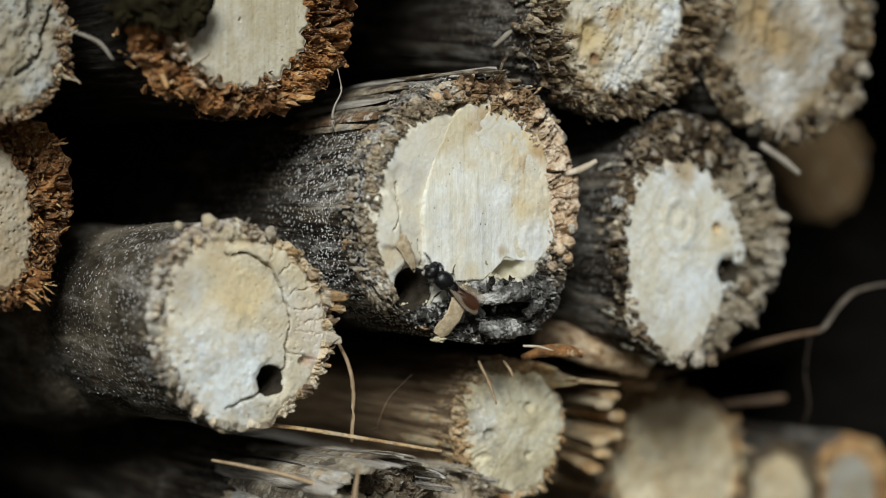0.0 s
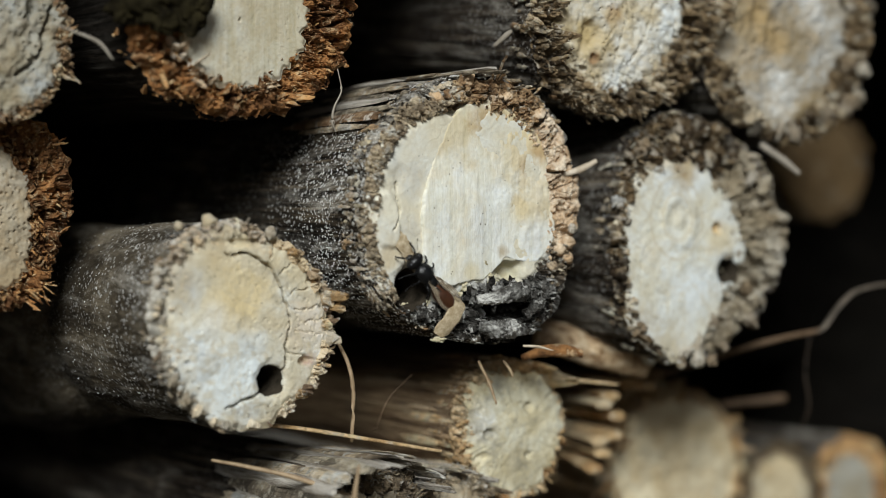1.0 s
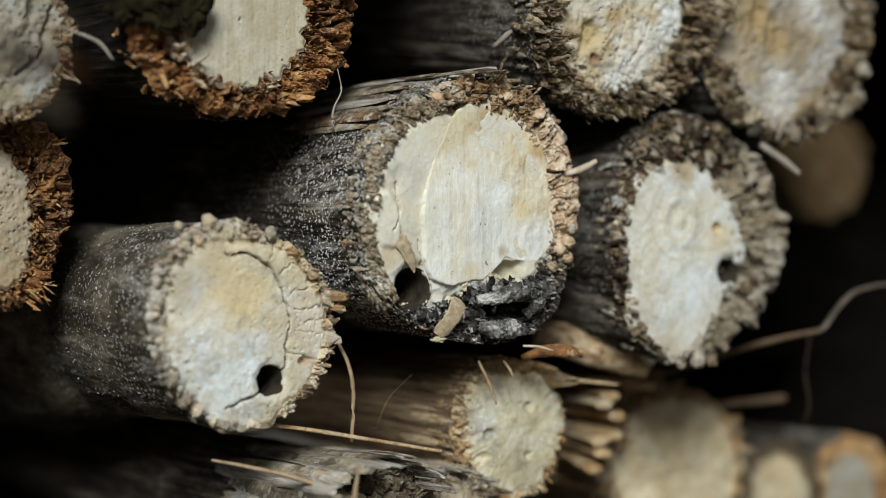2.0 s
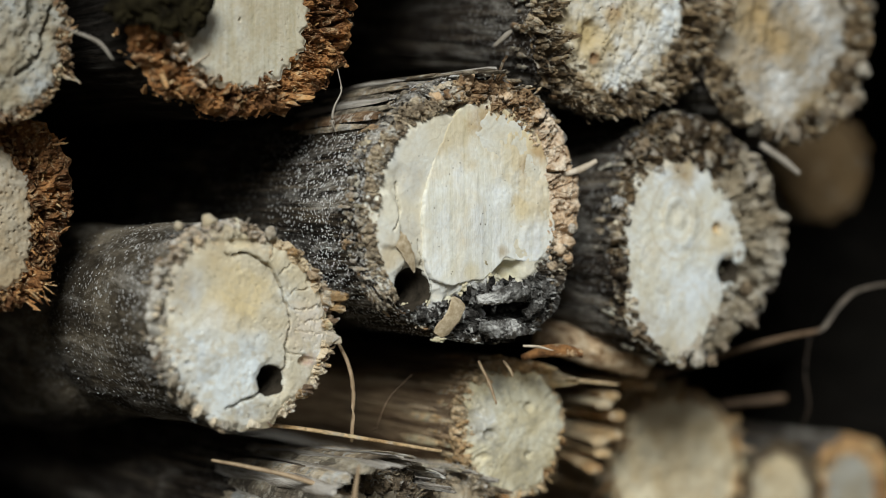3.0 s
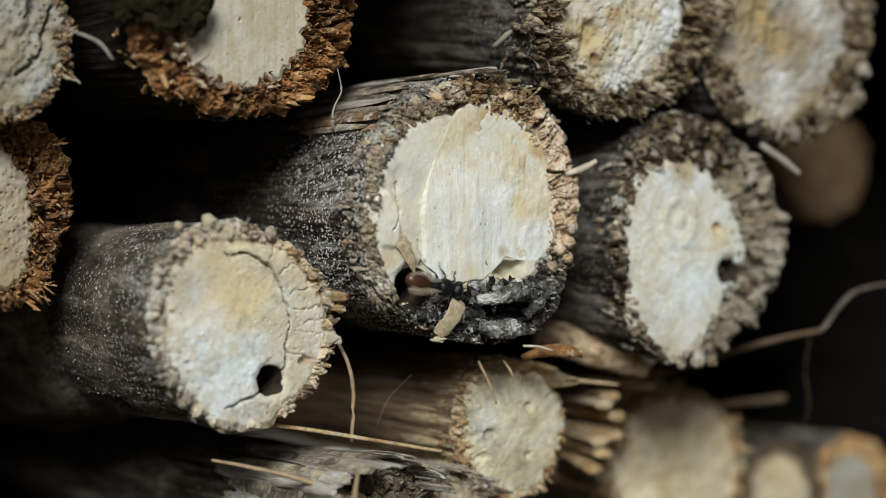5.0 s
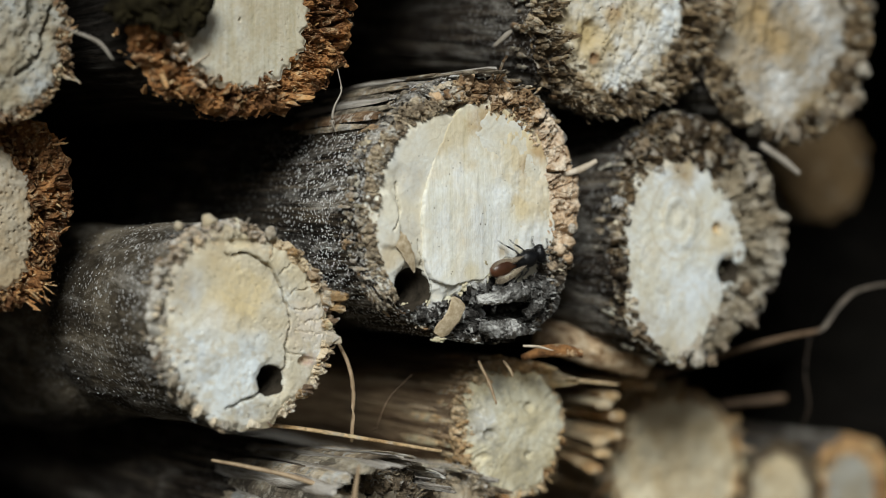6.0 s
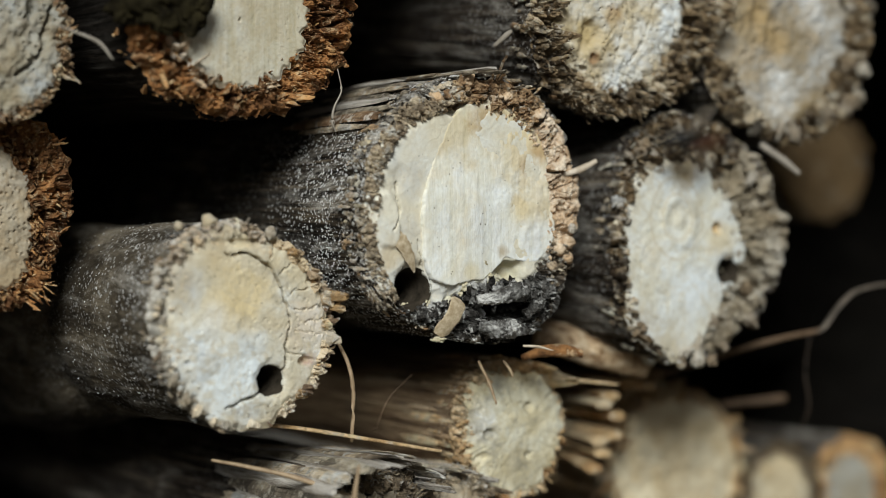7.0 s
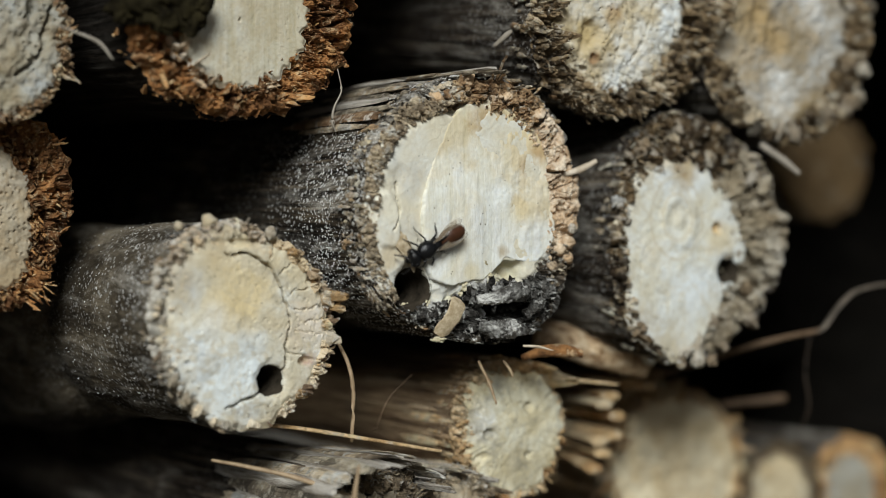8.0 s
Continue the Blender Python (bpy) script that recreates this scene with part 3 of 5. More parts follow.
ring_warm = fibre_material("ring_warm", WARM, 7.5, (0.76, 0.7, 0.6), 0.2)
ring_cream = fibre_material("ring_cream", [(0.1, (0.34, 0.22, 0.12)), (0.33, (0.58, 0.45, 0.29)), (0.6, (0.72, 0.62, 0.46)), (0.95, (0.77, 0.71, 0.6))], 8.5, (0.78, 0.74, 0.66), 0.1, 0.35)
ring_umber = fibre_material("ring_umber", [(0.1, (0.05, 0.032, 0.017)), (0.4, (0.2, 0.135, 0.07)), (0.7, (0.45, 0.33, 0.19)), (0.95, (0.68, 0.58, 0.42))], 9.9, (0.5, 0.45, 0.36), 0.5)
ring_rot = fibre_material("ring_rotten", ROT, 4.5, (0.6, 0.59, 0.56), 0.5)
ring_mixed = fibre_material("ring_mixed", MIXED, 5.5, (0.6, 0.58, 0.52), 0.45)
YELLOW, SNOW = (0.68, 0.55, 0.31), (0.75, 0.77, 0.76)
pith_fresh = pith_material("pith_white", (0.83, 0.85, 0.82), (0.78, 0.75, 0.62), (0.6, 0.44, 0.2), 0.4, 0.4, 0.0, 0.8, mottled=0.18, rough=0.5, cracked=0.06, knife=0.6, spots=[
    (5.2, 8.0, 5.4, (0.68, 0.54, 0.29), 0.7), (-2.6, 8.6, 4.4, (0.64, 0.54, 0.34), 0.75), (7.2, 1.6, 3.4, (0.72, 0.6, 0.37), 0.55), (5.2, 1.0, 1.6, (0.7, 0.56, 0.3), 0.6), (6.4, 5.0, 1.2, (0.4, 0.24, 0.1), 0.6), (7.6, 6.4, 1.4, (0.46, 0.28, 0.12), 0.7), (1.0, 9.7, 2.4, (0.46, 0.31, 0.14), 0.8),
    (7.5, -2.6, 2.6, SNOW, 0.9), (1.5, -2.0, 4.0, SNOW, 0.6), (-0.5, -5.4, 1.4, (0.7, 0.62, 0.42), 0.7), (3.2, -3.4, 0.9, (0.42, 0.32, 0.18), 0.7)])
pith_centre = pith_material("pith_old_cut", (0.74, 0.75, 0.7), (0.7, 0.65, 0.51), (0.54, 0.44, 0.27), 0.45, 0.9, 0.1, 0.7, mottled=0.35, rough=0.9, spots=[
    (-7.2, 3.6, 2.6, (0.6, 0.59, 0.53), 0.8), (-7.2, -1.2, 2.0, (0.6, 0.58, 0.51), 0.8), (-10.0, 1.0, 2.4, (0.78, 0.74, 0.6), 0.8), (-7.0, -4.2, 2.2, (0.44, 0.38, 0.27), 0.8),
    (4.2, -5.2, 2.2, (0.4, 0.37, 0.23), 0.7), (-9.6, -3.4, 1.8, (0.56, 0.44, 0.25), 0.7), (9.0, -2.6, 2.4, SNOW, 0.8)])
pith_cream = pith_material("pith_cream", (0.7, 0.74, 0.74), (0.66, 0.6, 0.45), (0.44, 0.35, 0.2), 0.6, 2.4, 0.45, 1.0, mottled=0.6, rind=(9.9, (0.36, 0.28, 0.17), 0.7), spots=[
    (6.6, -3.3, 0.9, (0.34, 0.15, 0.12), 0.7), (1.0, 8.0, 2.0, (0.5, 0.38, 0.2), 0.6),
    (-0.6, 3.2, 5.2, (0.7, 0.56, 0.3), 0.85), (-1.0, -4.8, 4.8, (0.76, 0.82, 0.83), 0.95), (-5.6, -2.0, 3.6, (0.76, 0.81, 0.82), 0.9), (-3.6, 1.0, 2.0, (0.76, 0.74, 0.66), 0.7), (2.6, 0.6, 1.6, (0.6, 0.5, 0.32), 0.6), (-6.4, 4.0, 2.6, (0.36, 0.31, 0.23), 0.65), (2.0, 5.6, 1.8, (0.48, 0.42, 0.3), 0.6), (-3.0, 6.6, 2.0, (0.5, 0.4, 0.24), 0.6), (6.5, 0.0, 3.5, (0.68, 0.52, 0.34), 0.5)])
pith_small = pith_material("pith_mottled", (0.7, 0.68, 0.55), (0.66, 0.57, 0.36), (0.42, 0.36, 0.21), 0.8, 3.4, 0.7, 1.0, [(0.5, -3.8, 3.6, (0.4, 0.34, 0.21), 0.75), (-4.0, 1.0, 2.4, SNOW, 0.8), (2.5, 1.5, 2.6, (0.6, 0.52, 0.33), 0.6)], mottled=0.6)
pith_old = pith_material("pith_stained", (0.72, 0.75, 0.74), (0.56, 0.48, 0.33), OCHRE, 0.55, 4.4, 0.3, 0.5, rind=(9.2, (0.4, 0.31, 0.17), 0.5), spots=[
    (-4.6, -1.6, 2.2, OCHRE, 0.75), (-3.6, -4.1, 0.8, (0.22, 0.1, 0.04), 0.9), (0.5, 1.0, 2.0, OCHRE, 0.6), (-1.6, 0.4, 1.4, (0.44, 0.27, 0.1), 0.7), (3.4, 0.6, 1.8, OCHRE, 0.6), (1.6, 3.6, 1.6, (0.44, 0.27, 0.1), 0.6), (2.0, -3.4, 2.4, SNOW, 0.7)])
# ochre stains are its own; the base is dimmed for light falloff at the corner
pith_far = pith_material("pith_ochre_stained_dimmed", (0.42, 0.42, 0.4), (0.3, 0.235, 0.14), (0.4, 0.28, 0.13), 0.45, 5.4, 0.4, 0.4, [(-2.8, 0.0, 2.6, (0.42, 0.29, 0.13), 0.6), (-5.4, 2.4, 2.0, (0.42, 0.29, 0.13), 0.6), (-2.0, -6.0, 3.4, SNOW, 0.7), (3.0, 3.0, 3.0, SNOW, 0.5)])
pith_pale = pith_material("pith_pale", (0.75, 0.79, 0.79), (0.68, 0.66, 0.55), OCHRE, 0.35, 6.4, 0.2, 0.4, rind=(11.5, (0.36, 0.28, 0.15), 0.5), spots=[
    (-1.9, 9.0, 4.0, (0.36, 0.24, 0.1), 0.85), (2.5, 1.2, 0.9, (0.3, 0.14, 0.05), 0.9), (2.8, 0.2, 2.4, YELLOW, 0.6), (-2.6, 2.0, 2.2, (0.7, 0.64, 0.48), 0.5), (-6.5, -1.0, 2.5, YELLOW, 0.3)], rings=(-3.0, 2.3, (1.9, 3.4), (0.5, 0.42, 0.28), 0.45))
pith_smooth = pith_material("pith_smooth", (0.6, 0.58, 0.49), (0.54, 0.49, 0.36), (0.44, 0.33, 0.18), 0.4, 7.4, 0.05, 0.3, knife=0.6)
pith_straw = pith_material("pith_straw", (0.7, 0.63, 0.46), (0.64, 0.53, 0.34), (0.4, 0.26, 0.11), 0.7, 8.4, 0.4, 0.7, mottled=0.6, crackle=200.0, cracked=0.3)
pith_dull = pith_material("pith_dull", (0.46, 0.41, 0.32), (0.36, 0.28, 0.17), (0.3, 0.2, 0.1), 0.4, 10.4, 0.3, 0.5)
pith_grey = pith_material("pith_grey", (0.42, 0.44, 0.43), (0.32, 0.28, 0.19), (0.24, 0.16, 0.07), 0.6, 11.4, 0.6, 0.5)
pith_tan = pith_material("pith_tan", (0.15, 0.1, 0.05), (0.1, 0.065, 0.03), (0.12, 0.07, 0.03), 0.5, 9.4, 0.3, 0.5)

rim_rosy = pith_material("rim_cream_rosy", (0.74, 0.64, 0.5), (0.6, 0.42, 0.25), (0.25, 0.125, 0.05), 0.9, 12.4, 0.25, 0.3, mottled=0.65)
rim_ashen = pith_material("rim_ashen", (0.33, 0.3, 0.25), (0.2, 0.15, 0.095), (0.2, 0.14, 0.08), 0.6, 13.4, 0.4, 0.3, mottled=0.5)
rim_cream = pith_material("rim_cream", (0.74, 0.67, 0.53), (0.62, 0.5, 0.33), (0.4, 0.26, 0.14), 0.6, 15.4, 0.2, 0.3, mottled=0.4)
rim_stone = pith_material("rim_grey_lumps", (0.6, 0.57, 0.5), (0.3, 0.25, 0.17), (0.2, 0.14, 0.075), 0.7, 14.4, 0.6, 0.3, mottled=0.6)
straw_fresh = fibre_material("straw_fresh", [(0.1, (0.42, 0.23, 0.1)), (0.4, (0.68, 0.45, 0.22)), (0.7, (0.78, 0.58, 0.34)), (0.95, (0.8, 0.68, 0.48))], 9.5, (0.7, 0.58, 0.4), 0.1)

# the broad stem in the middle, with the wasp's hole
centre, CENTRE = stem(
    "broad stem, white pith with a bored hole, blackened frayed rim",
    (0.00366, 0.0, 1.20301),
    [13.0, 0.34, 0.64, -0.09, -0.02, -0.43, -0.13, -0.16, 0.14],
    [9.88, -1.27, 1.36, 0.81, 0.33, 0.1, -0.6, -0.51, -0.2],
    (wood_dark, (ring_brown, ring_mixed, ring_rot, ring_mixed, rim_rosy), pith_centre),
    [(260, 50, 100, (0.3, 1.0), (0.4, 1.1), (0.06, 0.22), (-25, 20), (0.0, 0.8)), (160, -15, 50, (0.75, 1.0), (0.3, 0.8), (0.08, 0.2), (-25, 20), (0.0, 0.6)),
     (110, 325, 345, (0.3, 1.0), (0.4, 1.0), (0.1, 0.28), (-20, 20), (-0.2, 0.8)),
     (900, 100, 225, (0.4, 1.03), (0.4, 1.2), (0.05, 0.19), (-15, 28), (0.0, 3.0)),
     (600, 225, 325, (0.1, 1.0), (0.4, 1.2), (0.06, 0.22), (-25, 40), (-0.3, 1.2))],
    single=[(8, 50, 95, (0.6, 1.0), (1.2, 2.6), (0.18, 0.34), (0, 40)),
            (22, 105, 225, (0.7, 1.03), (1.2, 2.4), (0.14, 0.3), (10, 50), (0.2, 2.0)),
            (16, 228, 322, (0.3, 1.0), (1.2, 2.2), (0.2, 0.4), (-20, 25))],
    slats=[(angle, start, end, width, 0.3, lift, (ring_grey, wood_silver, ring_mixed, ring_warm)[m]) for angle, start, end, width, lift, m in (
        (83, 24, -2.0, 0.75, 0.35, 0), (89, 26, -2.6, 0.8, 0.6, 1), (95, 22, -1.4, 0.7, 0.45, 0), (99, 28, 3.5, 0.6, 0.5, 2), (104, 30, 8.0, 0.8, 0.5, 1),
        (109, 26, 6.0, 0.6, 0.35, 0), (114, 24, 4.2, 0.7, 0.5, 2), (119, 28, 5.0, 0.55, 0.3, 0), (123, 24, 3.2, 0.75, 0.45, 1), (128, 22, 2.4, 0.6, 0.3, 0),
        (133, 25, 3.4, 0.85, 0.4, 3), (138, 22, 4.8, 0.5, 0.2, 2), (77, 12, -0.6, 0.5, 0.2, 0), (71, 10, -0.8, 0.5, 0.15, 2))],
    chips=[(80, 105, 245, 3.2, (ring_mixed, ring_brown, ring_grey, ring_pale)), (20, 40, 105, 1.0, (ring_brown, ring_mixed))],
    detail=1.45, arcs=((50, 100), (100, 225), (225, 325), (325, 345), (-15, 50, dict(crumb=0.6, long=0.35, crumble=0.6, gritty=0.7))), seed=3, drop=-0.5, ragged=0.5, dome=0.0, lumpy=0.14, taper=0.03,
    crumb=1.5, crumble=0.8, lip=0.5,
    features=[("hollow", -1.0, 10.4, 2.4, 0.9, 1.6), ("hole", -7.0, -6.8, 1.95, 14.0), ("hollow", -7.2, -5.2, 1.6, 1.8, 0.45),
              ("slab", -10.0, -0.2, 1.3, 2.6, 8, 0.35, 0.12), ("crack", [(-8.9, 3.2), (-8.6, 0.6), (-9.2, -1.2)], 0.16, 0.6), ("crack", [(-6.6, -2.2), (-6.0, -4.6)], 0.12, 0.5),
              ("crack", [(7.0, 9.0), (8.0, 6.0), (8.2, 4.1), (8.4, 1.9), (9.6, -1.0)], 0.24, 2.5), ("crack", [(8.3, 4.4), (12.6, 4.2)], 0.2, 2.0),
              ("hollow", 4.0, -5.4, 2.2, 1.3, 1.4), ("hollow", 4.2, -9.1, 3.6, 1.1, 8.0), ("hollow", -1.0, -8.7, 1.4, 0.7, 2.5),
              ("hollow", 0.0, -9.6, 7.0, 3.0, 0.8), ("hollow", -8.6, 4.0, 1.2, 1.6, 0.25)])
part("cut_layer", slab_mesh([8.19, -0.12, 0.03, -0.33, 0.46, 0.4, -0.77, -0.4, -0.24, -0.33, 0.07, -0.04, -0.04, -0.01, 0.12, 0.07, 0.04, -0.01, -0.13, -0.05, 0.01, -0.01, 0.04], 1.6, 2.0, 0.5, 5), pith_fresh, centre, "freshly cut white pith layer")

meal_white = plain_material("white_meal", (0.6, 0.6, 0.57), (0.8, 0.8, 0.78), 2000, 0.9, 0.1)
part("mealy_dust", grains(CENTRE, 1900, 140, 265, 15.0, 5), meal_white, centre, kind="stuff")

crumbs(CENTRE, centre, 110, 235, 322, (-0.02, 0.6), (0.2, 0.5), ring_rot, 3, "blackened crumbs flecked with white mould")
crumbs(CENTRE, centre, 40, 232, 300, (-0.3, 0.1), (0.12, 0.3), pith_small, 4, "cream crumbs of pith")
crumbs(CENTRE, centre, 60, 45, 120, (-0.1, 0.4), (0.08, 0.22), ring_brown, 5, "brown crumbs of torn wood")
crumbs(CENTRE, centre, 60, -28, 52, (-0.08, 0.3), (0.07, 0.2), rim_rosy, 6, "rosy cream crumbs of torn wood")
crumbs(CENTRE, centre, 110, 115, 228, (-0.12, 0.6), (0.08, 0.22), ring_mixed, 7, "pale and dark crumbs of torn wood")

# rotten crumbs and flakes lying in the eaten-out lower edge of the middle stem
for label, line, r, m, sd in (
        ("blackened curled wood crumb with white mould", [(-0.4, -1.0, -8.0), (1.5, -1.9, -7.7), (3.4, -2.1, -7.2), (5.0, -1.5, -7.3)], (0.5, 0.85, 1.2, 0.9), ring_rot, 4),
        ("blackened curled wood crumb with white mould", [(0.0, -1.0, -10.4), (1.6, -1.6, -10.9), (3.1, -1.7, -10.7), (3.8, -0.9, -11.5)], (0.7, 1.15, 1.05, 0.6), ring_rot, 5),
        ("small blackened wood crumb on the rotten rim", [(5.6, -0.4, -9.6), (6.6, -0.8, -8.8), (7.6, -0.7, -8.2)], (0.6, 0.75, 0.5), ring_rot, 6)):
    pts = curve_points(line, 30)
    rr = np.interp(np.linspace(0, 1, 30), np.linspace(0, 1, len(r)), r)
    ob = part("wood_crumb", tube(pts + np.array([3.66, 0, 1203.01]), rr * 0.9, 22, 0.85, 0.22, sd), m, smooth=False)
    tagged(ob, label, "wood crumb", "crumbs on the rotten rim")
flake_tan = plain_material("flake_tan", (0.3, 0.22, 0.12), (0.6, 0.5, 0.35), 2200, 0.85, 0.2, 0.6)
flake = part("bark_flake", tube(curve_points([(-4.8, -0.9, -11.2), (-4.0, -1.6, -9.9), (-3.1, -1.7, -8.5), (-2.7, -1.2, -7.8)], 10) + np.array([3.66, 0, 1203.01]),
                                [0.55, 0.85, 0.9, 0.86, 0.9, 0.92, 0.95, 0.92, 0.85, 0.6], 10, 0.2, 0.12, 8, (0, 1, 0)), flake_tan, smooth=False)
tagged(flake, "beige speckled flake leaning on the rotten rim", "wood flake")
torn_flake = part("bark_flake", tube(curve_points([(-9.0, -0.05, -1.2), (-8.4, -0.3, -2.4), (-7.5, -0.25, -3.9), (-6.9, 0.0, -5.2)], 14) + np.array([3.66, 0, 1203.01]), np.interp(np.linspace(0, 1, 14), [0, 0.25, 0.6, 1], [0.3, 0.75, 0.6, 0.1]), 12, 0.14, 0.12, 18, (0, 1, 0)), flake_tan, smooth=False)
tagged(torn_flake, "beige pointed flake torn from the old cut", "wood flake")
chip = part("pith_chip", lump((3.66 - 4.9, -1.0, 1203.01 - 11.6), (0.6, 0.25, 0.22), 4, 0.8, 2.0), pith_small, smooth=False)
tagged(chip, "white torn pith chip under the rotten rim", "pith chip")
for x, z, r, sd in ((10.0, -3.2, 0.68, 1), (11.1, -2.6, 0.72, 4), (11.0, -4.1, 0.6, 7), (9.2, -4.9, 0.55, 5), (11.6, -1.2, 0.5, 2)):
    part("knob", lump((x, -0.2, z), (r * 1.05, r * 0.9, r), sd, 0.22, 1.0, 18, 24, 0.05), (ring_mixed, rim_rosy, ring_pale)[sd % 3], centre)

blocks(CENTRE, centre, 12, 55, 110, (0.3, 0.9), (0.6, 0.5, 0.45), (rim_rosy, ring_brown), 2)

# the stem beside it, low, with a long crack
low, LOW = stem(
    "grey-brown stem, cream pith cracked round, one bored hole",
    (-0.01866, 0.005, 1.19283),
    [9.5, -0.15, 0.2, -0.15, -0.32, 0.21, 0.12, 0.02, -0.03], [8.45, -0.15, -0.05, -0.2, -0.35, 0.15, 0.1, -0.05, 0.0],
    (wood_grey, (ring_pale, rim_stone, rim_cream, rim_cream), pith_cream),
    [(130, 70, 145, (0.5, 1.0), (0.4, 1.0), (0.08, 0.22), (-25, 20), (-0.1, 1.5)), (130, 145, 270, (0.4, 1.0), (0.3, 0.8), (0.08, 0.22), (-25, 30), (-0.1, 1.0)),
     (80, -90, -30, (0.5, 1.0), (0.4, 1.0), (0.08, 0.22), (-15, 22), (-0.2, 0.7)),
     (120, -30, 70, (0.85, 1.0), (0.4, 0.9), (0.09, 0.22), (-20, 15), (-0.2, 0.4))],
    single=[(18, -45, 45, (0.75, 1.0), (0.6, 1.2), (0.2, 0.4), (0, 35), (-0.2, 0.4)), (14, 45, 160, (0.7, 1.0), (0.8, 1.6), (0.13, 0.27), (0, 35)),
            (10, 180, 300, (0.7, 1.0), (0.7, 1.4), (0.12, 0.24), (0, 35))],
    slats=[(17, 5, -3.2, 0.62, 0.4, 0.0, ring_straw), (10, 4, -2.0, 0.5, 0.4, 0.0, ring_straw)] + [(-60 + 6.6 * i + 2.4 * ((i * 5) % 3), 4.0, 0.1 - 0.3 * ((i * 7) % 5), 0.42 + 0.13 * ((i * 5) % 4), 0.34 + 0.1 * (i % 3), -0.3 - 0.16 * ((i * 3) % 4), (ring_cream, ring_straw, ring_pale, ring_cream)[i % 4]) for i in range(18)],
    chips=[(26, 80, 260, 2.0, (ring_mixed, ring_pale)), (16, -60, 50, 0.6, (ring_straw, ring_pale))],
    detail=1.2, arcs=((70, 145), (145, 270, dict(crumble=0.6)), (-30, 70, dict(crumb=0.9, long=0.25, crumble=0.8, gritty=0.6)), (-90, -30, dict(crumb=0.9, long=0.4, crumble=0.8, gritty=0.5))), seed=11, drop=-1.2, ragged=0.55, dome=0.5, lumpy=0.32, taper=0.02, crumb=1.3, crumble=0.75, lip=0.2,
    nodes=[(40, 13, 1.7), (26, 1.6, -0.5), (13, 2.2, 0.2)], bend=(0, -2.2), ridge=0.09,
    features=[("crack", [(-2.0, 7.0), (0.3, 6.8), (2.1, 6.0), (3.3, 4.7), (4.1, 2.5), (4.5, 0.9), (4.2, -1.7), (4.2, -3.3), (3.6, -4.7)], 0.15, 3.0),
              ("crack", [(2.1, -6.0), (-0.3, -6.8), (-2.1, -7.5)], 0.2, 2.0), ("crack", [(5.0, 1.5), (8.9, 1.9)], 0.1, 0.3), ("crack", [(4.9, -0.6), (8.9, -0.8)], 0.1, 0.3), ("crack", [(4.6, 3.0), (8.3, 4.2)], 0.1, 0.3),
              ("crack", [(3.6, 5.0), (6.5, 7.0)], 0.1, 0.3), ("crack", [(4.4, -2.6), (8.5, -3.4)], 0.1, 0.3), ("crack", [(2.4, 6.3), (3.6, 8.5)], 0.1, 0.3), ("crack", [(6.2, 0.4), (9.0, 0.6)], 0.1, 0.3), ("hollow", 6.2, -3.3, 0.7, 0.5, 0.8), ("hollow", -0.6, 7.9, 3.4, 0.5, 0.35), ("hole", 2.6, -5.1, 1.5, 9.0)])
for x, z, r, sd in ((-6.3, 9.5, 0.5, 1), (-3.2, 9.9, 0.8, 2), (-0.5, 9.8, 0.5, 3)):
    part("knob", lump((x, 1.2, z), (r, r * 0.8, r * 0.9), sd, 0.3, 1.0, 12, 16), pith_cream, low)

blocks(LOW, low, 20, 75, 250, (0.2, 0.95), (0.5, 0.4, 0.32), (pith_cream, rim_cream, rim_stone), 4)
crumbs(LOW, low, 90, 60, 200, (-1.4, 0.4), (0.07, 0.19), rim_cream, 8, "cream crumbs of pith")
crumbs(LOW, low, 90, 200, 300, (-1.4, 0.6), (0.07, 0.2), pith_cream, 9, "white crumbs of pith")
part("mealy_dust", grains(LOW, 220, 105, 232, 24.0, 8), meal_white, low, kind="stuff")

# the stem farther along, with rings in its pith
right, RIGHT = stem(
    "thick stem, white ringed pith, wide grey crumbly rim",
    (0.03167, 0.0, 1.20049),
    [12.3, 0.49, 0.12, -0.52, 0.07, 0.77, -0.11, 0.06, 0.05], [8.39, -2.56, -1.3, -0.54, 0.25, 0.81, 0.37, 0.12, -0.33],
    (wood_black, (ring_umber, rim_stone), pith_pale),
    [(520, 60, 250, (0.2, 1.0), (0.5, 1.5), (0.10, 0.26), (-15, 25), (-0.3, 1.5)), (70, -110, 60, (0.2, 1.0), (0.4, 1.0), (0.2, 0.45), (-20, 40), (-0.2, 0.8))],
    single=[(12, 80, 250, (0.7, 1.0), (1.0, 2.2), (0.13, 0.30), (0, 35))],
    arcs=((60, 250), (-110, 60, dict(crumb=0.6, long=0.35, crumble=1.1, gritty=0.7))), chips=[(40, 90, 260, 3.0, (ring_grey, ring_mixed))], seed=21, drop=-1.0, ragged=0.6, dome=0.3, lumpy=0.3, crumb=0.9, crumble=1.3, lip=0.1, detail=1.0,
    features=[("hole", 4.2, -3.2, 1.45, 6.0), ("hollow", 6.0, -3.6, 1.6, 1.1, 1.6), ("rings", -2.6, 2.0, 3.2, 0.12), ("hollow", 2.5, 1.2, 0.7, 0.7, 0.7)])
blocks(RIGHT, right, 16, -105, 75, (0.3, 0.9), (0.8, 0.45, 0.6), (rim_stone, rim_stone, rim_ashen), 5)
blocks(RIGHT, right, 20, 100, 240, (0.3, 1.0), (0.5, 0.5, 0.45), (rim_ashen, ring_mixed), 6)

crumbs(RIGHT, right, 80, -110, 70, (-0.3, 0.25), (0.15, 0.36), rim_stone, 11, "grey and white crumbs of torn wood")
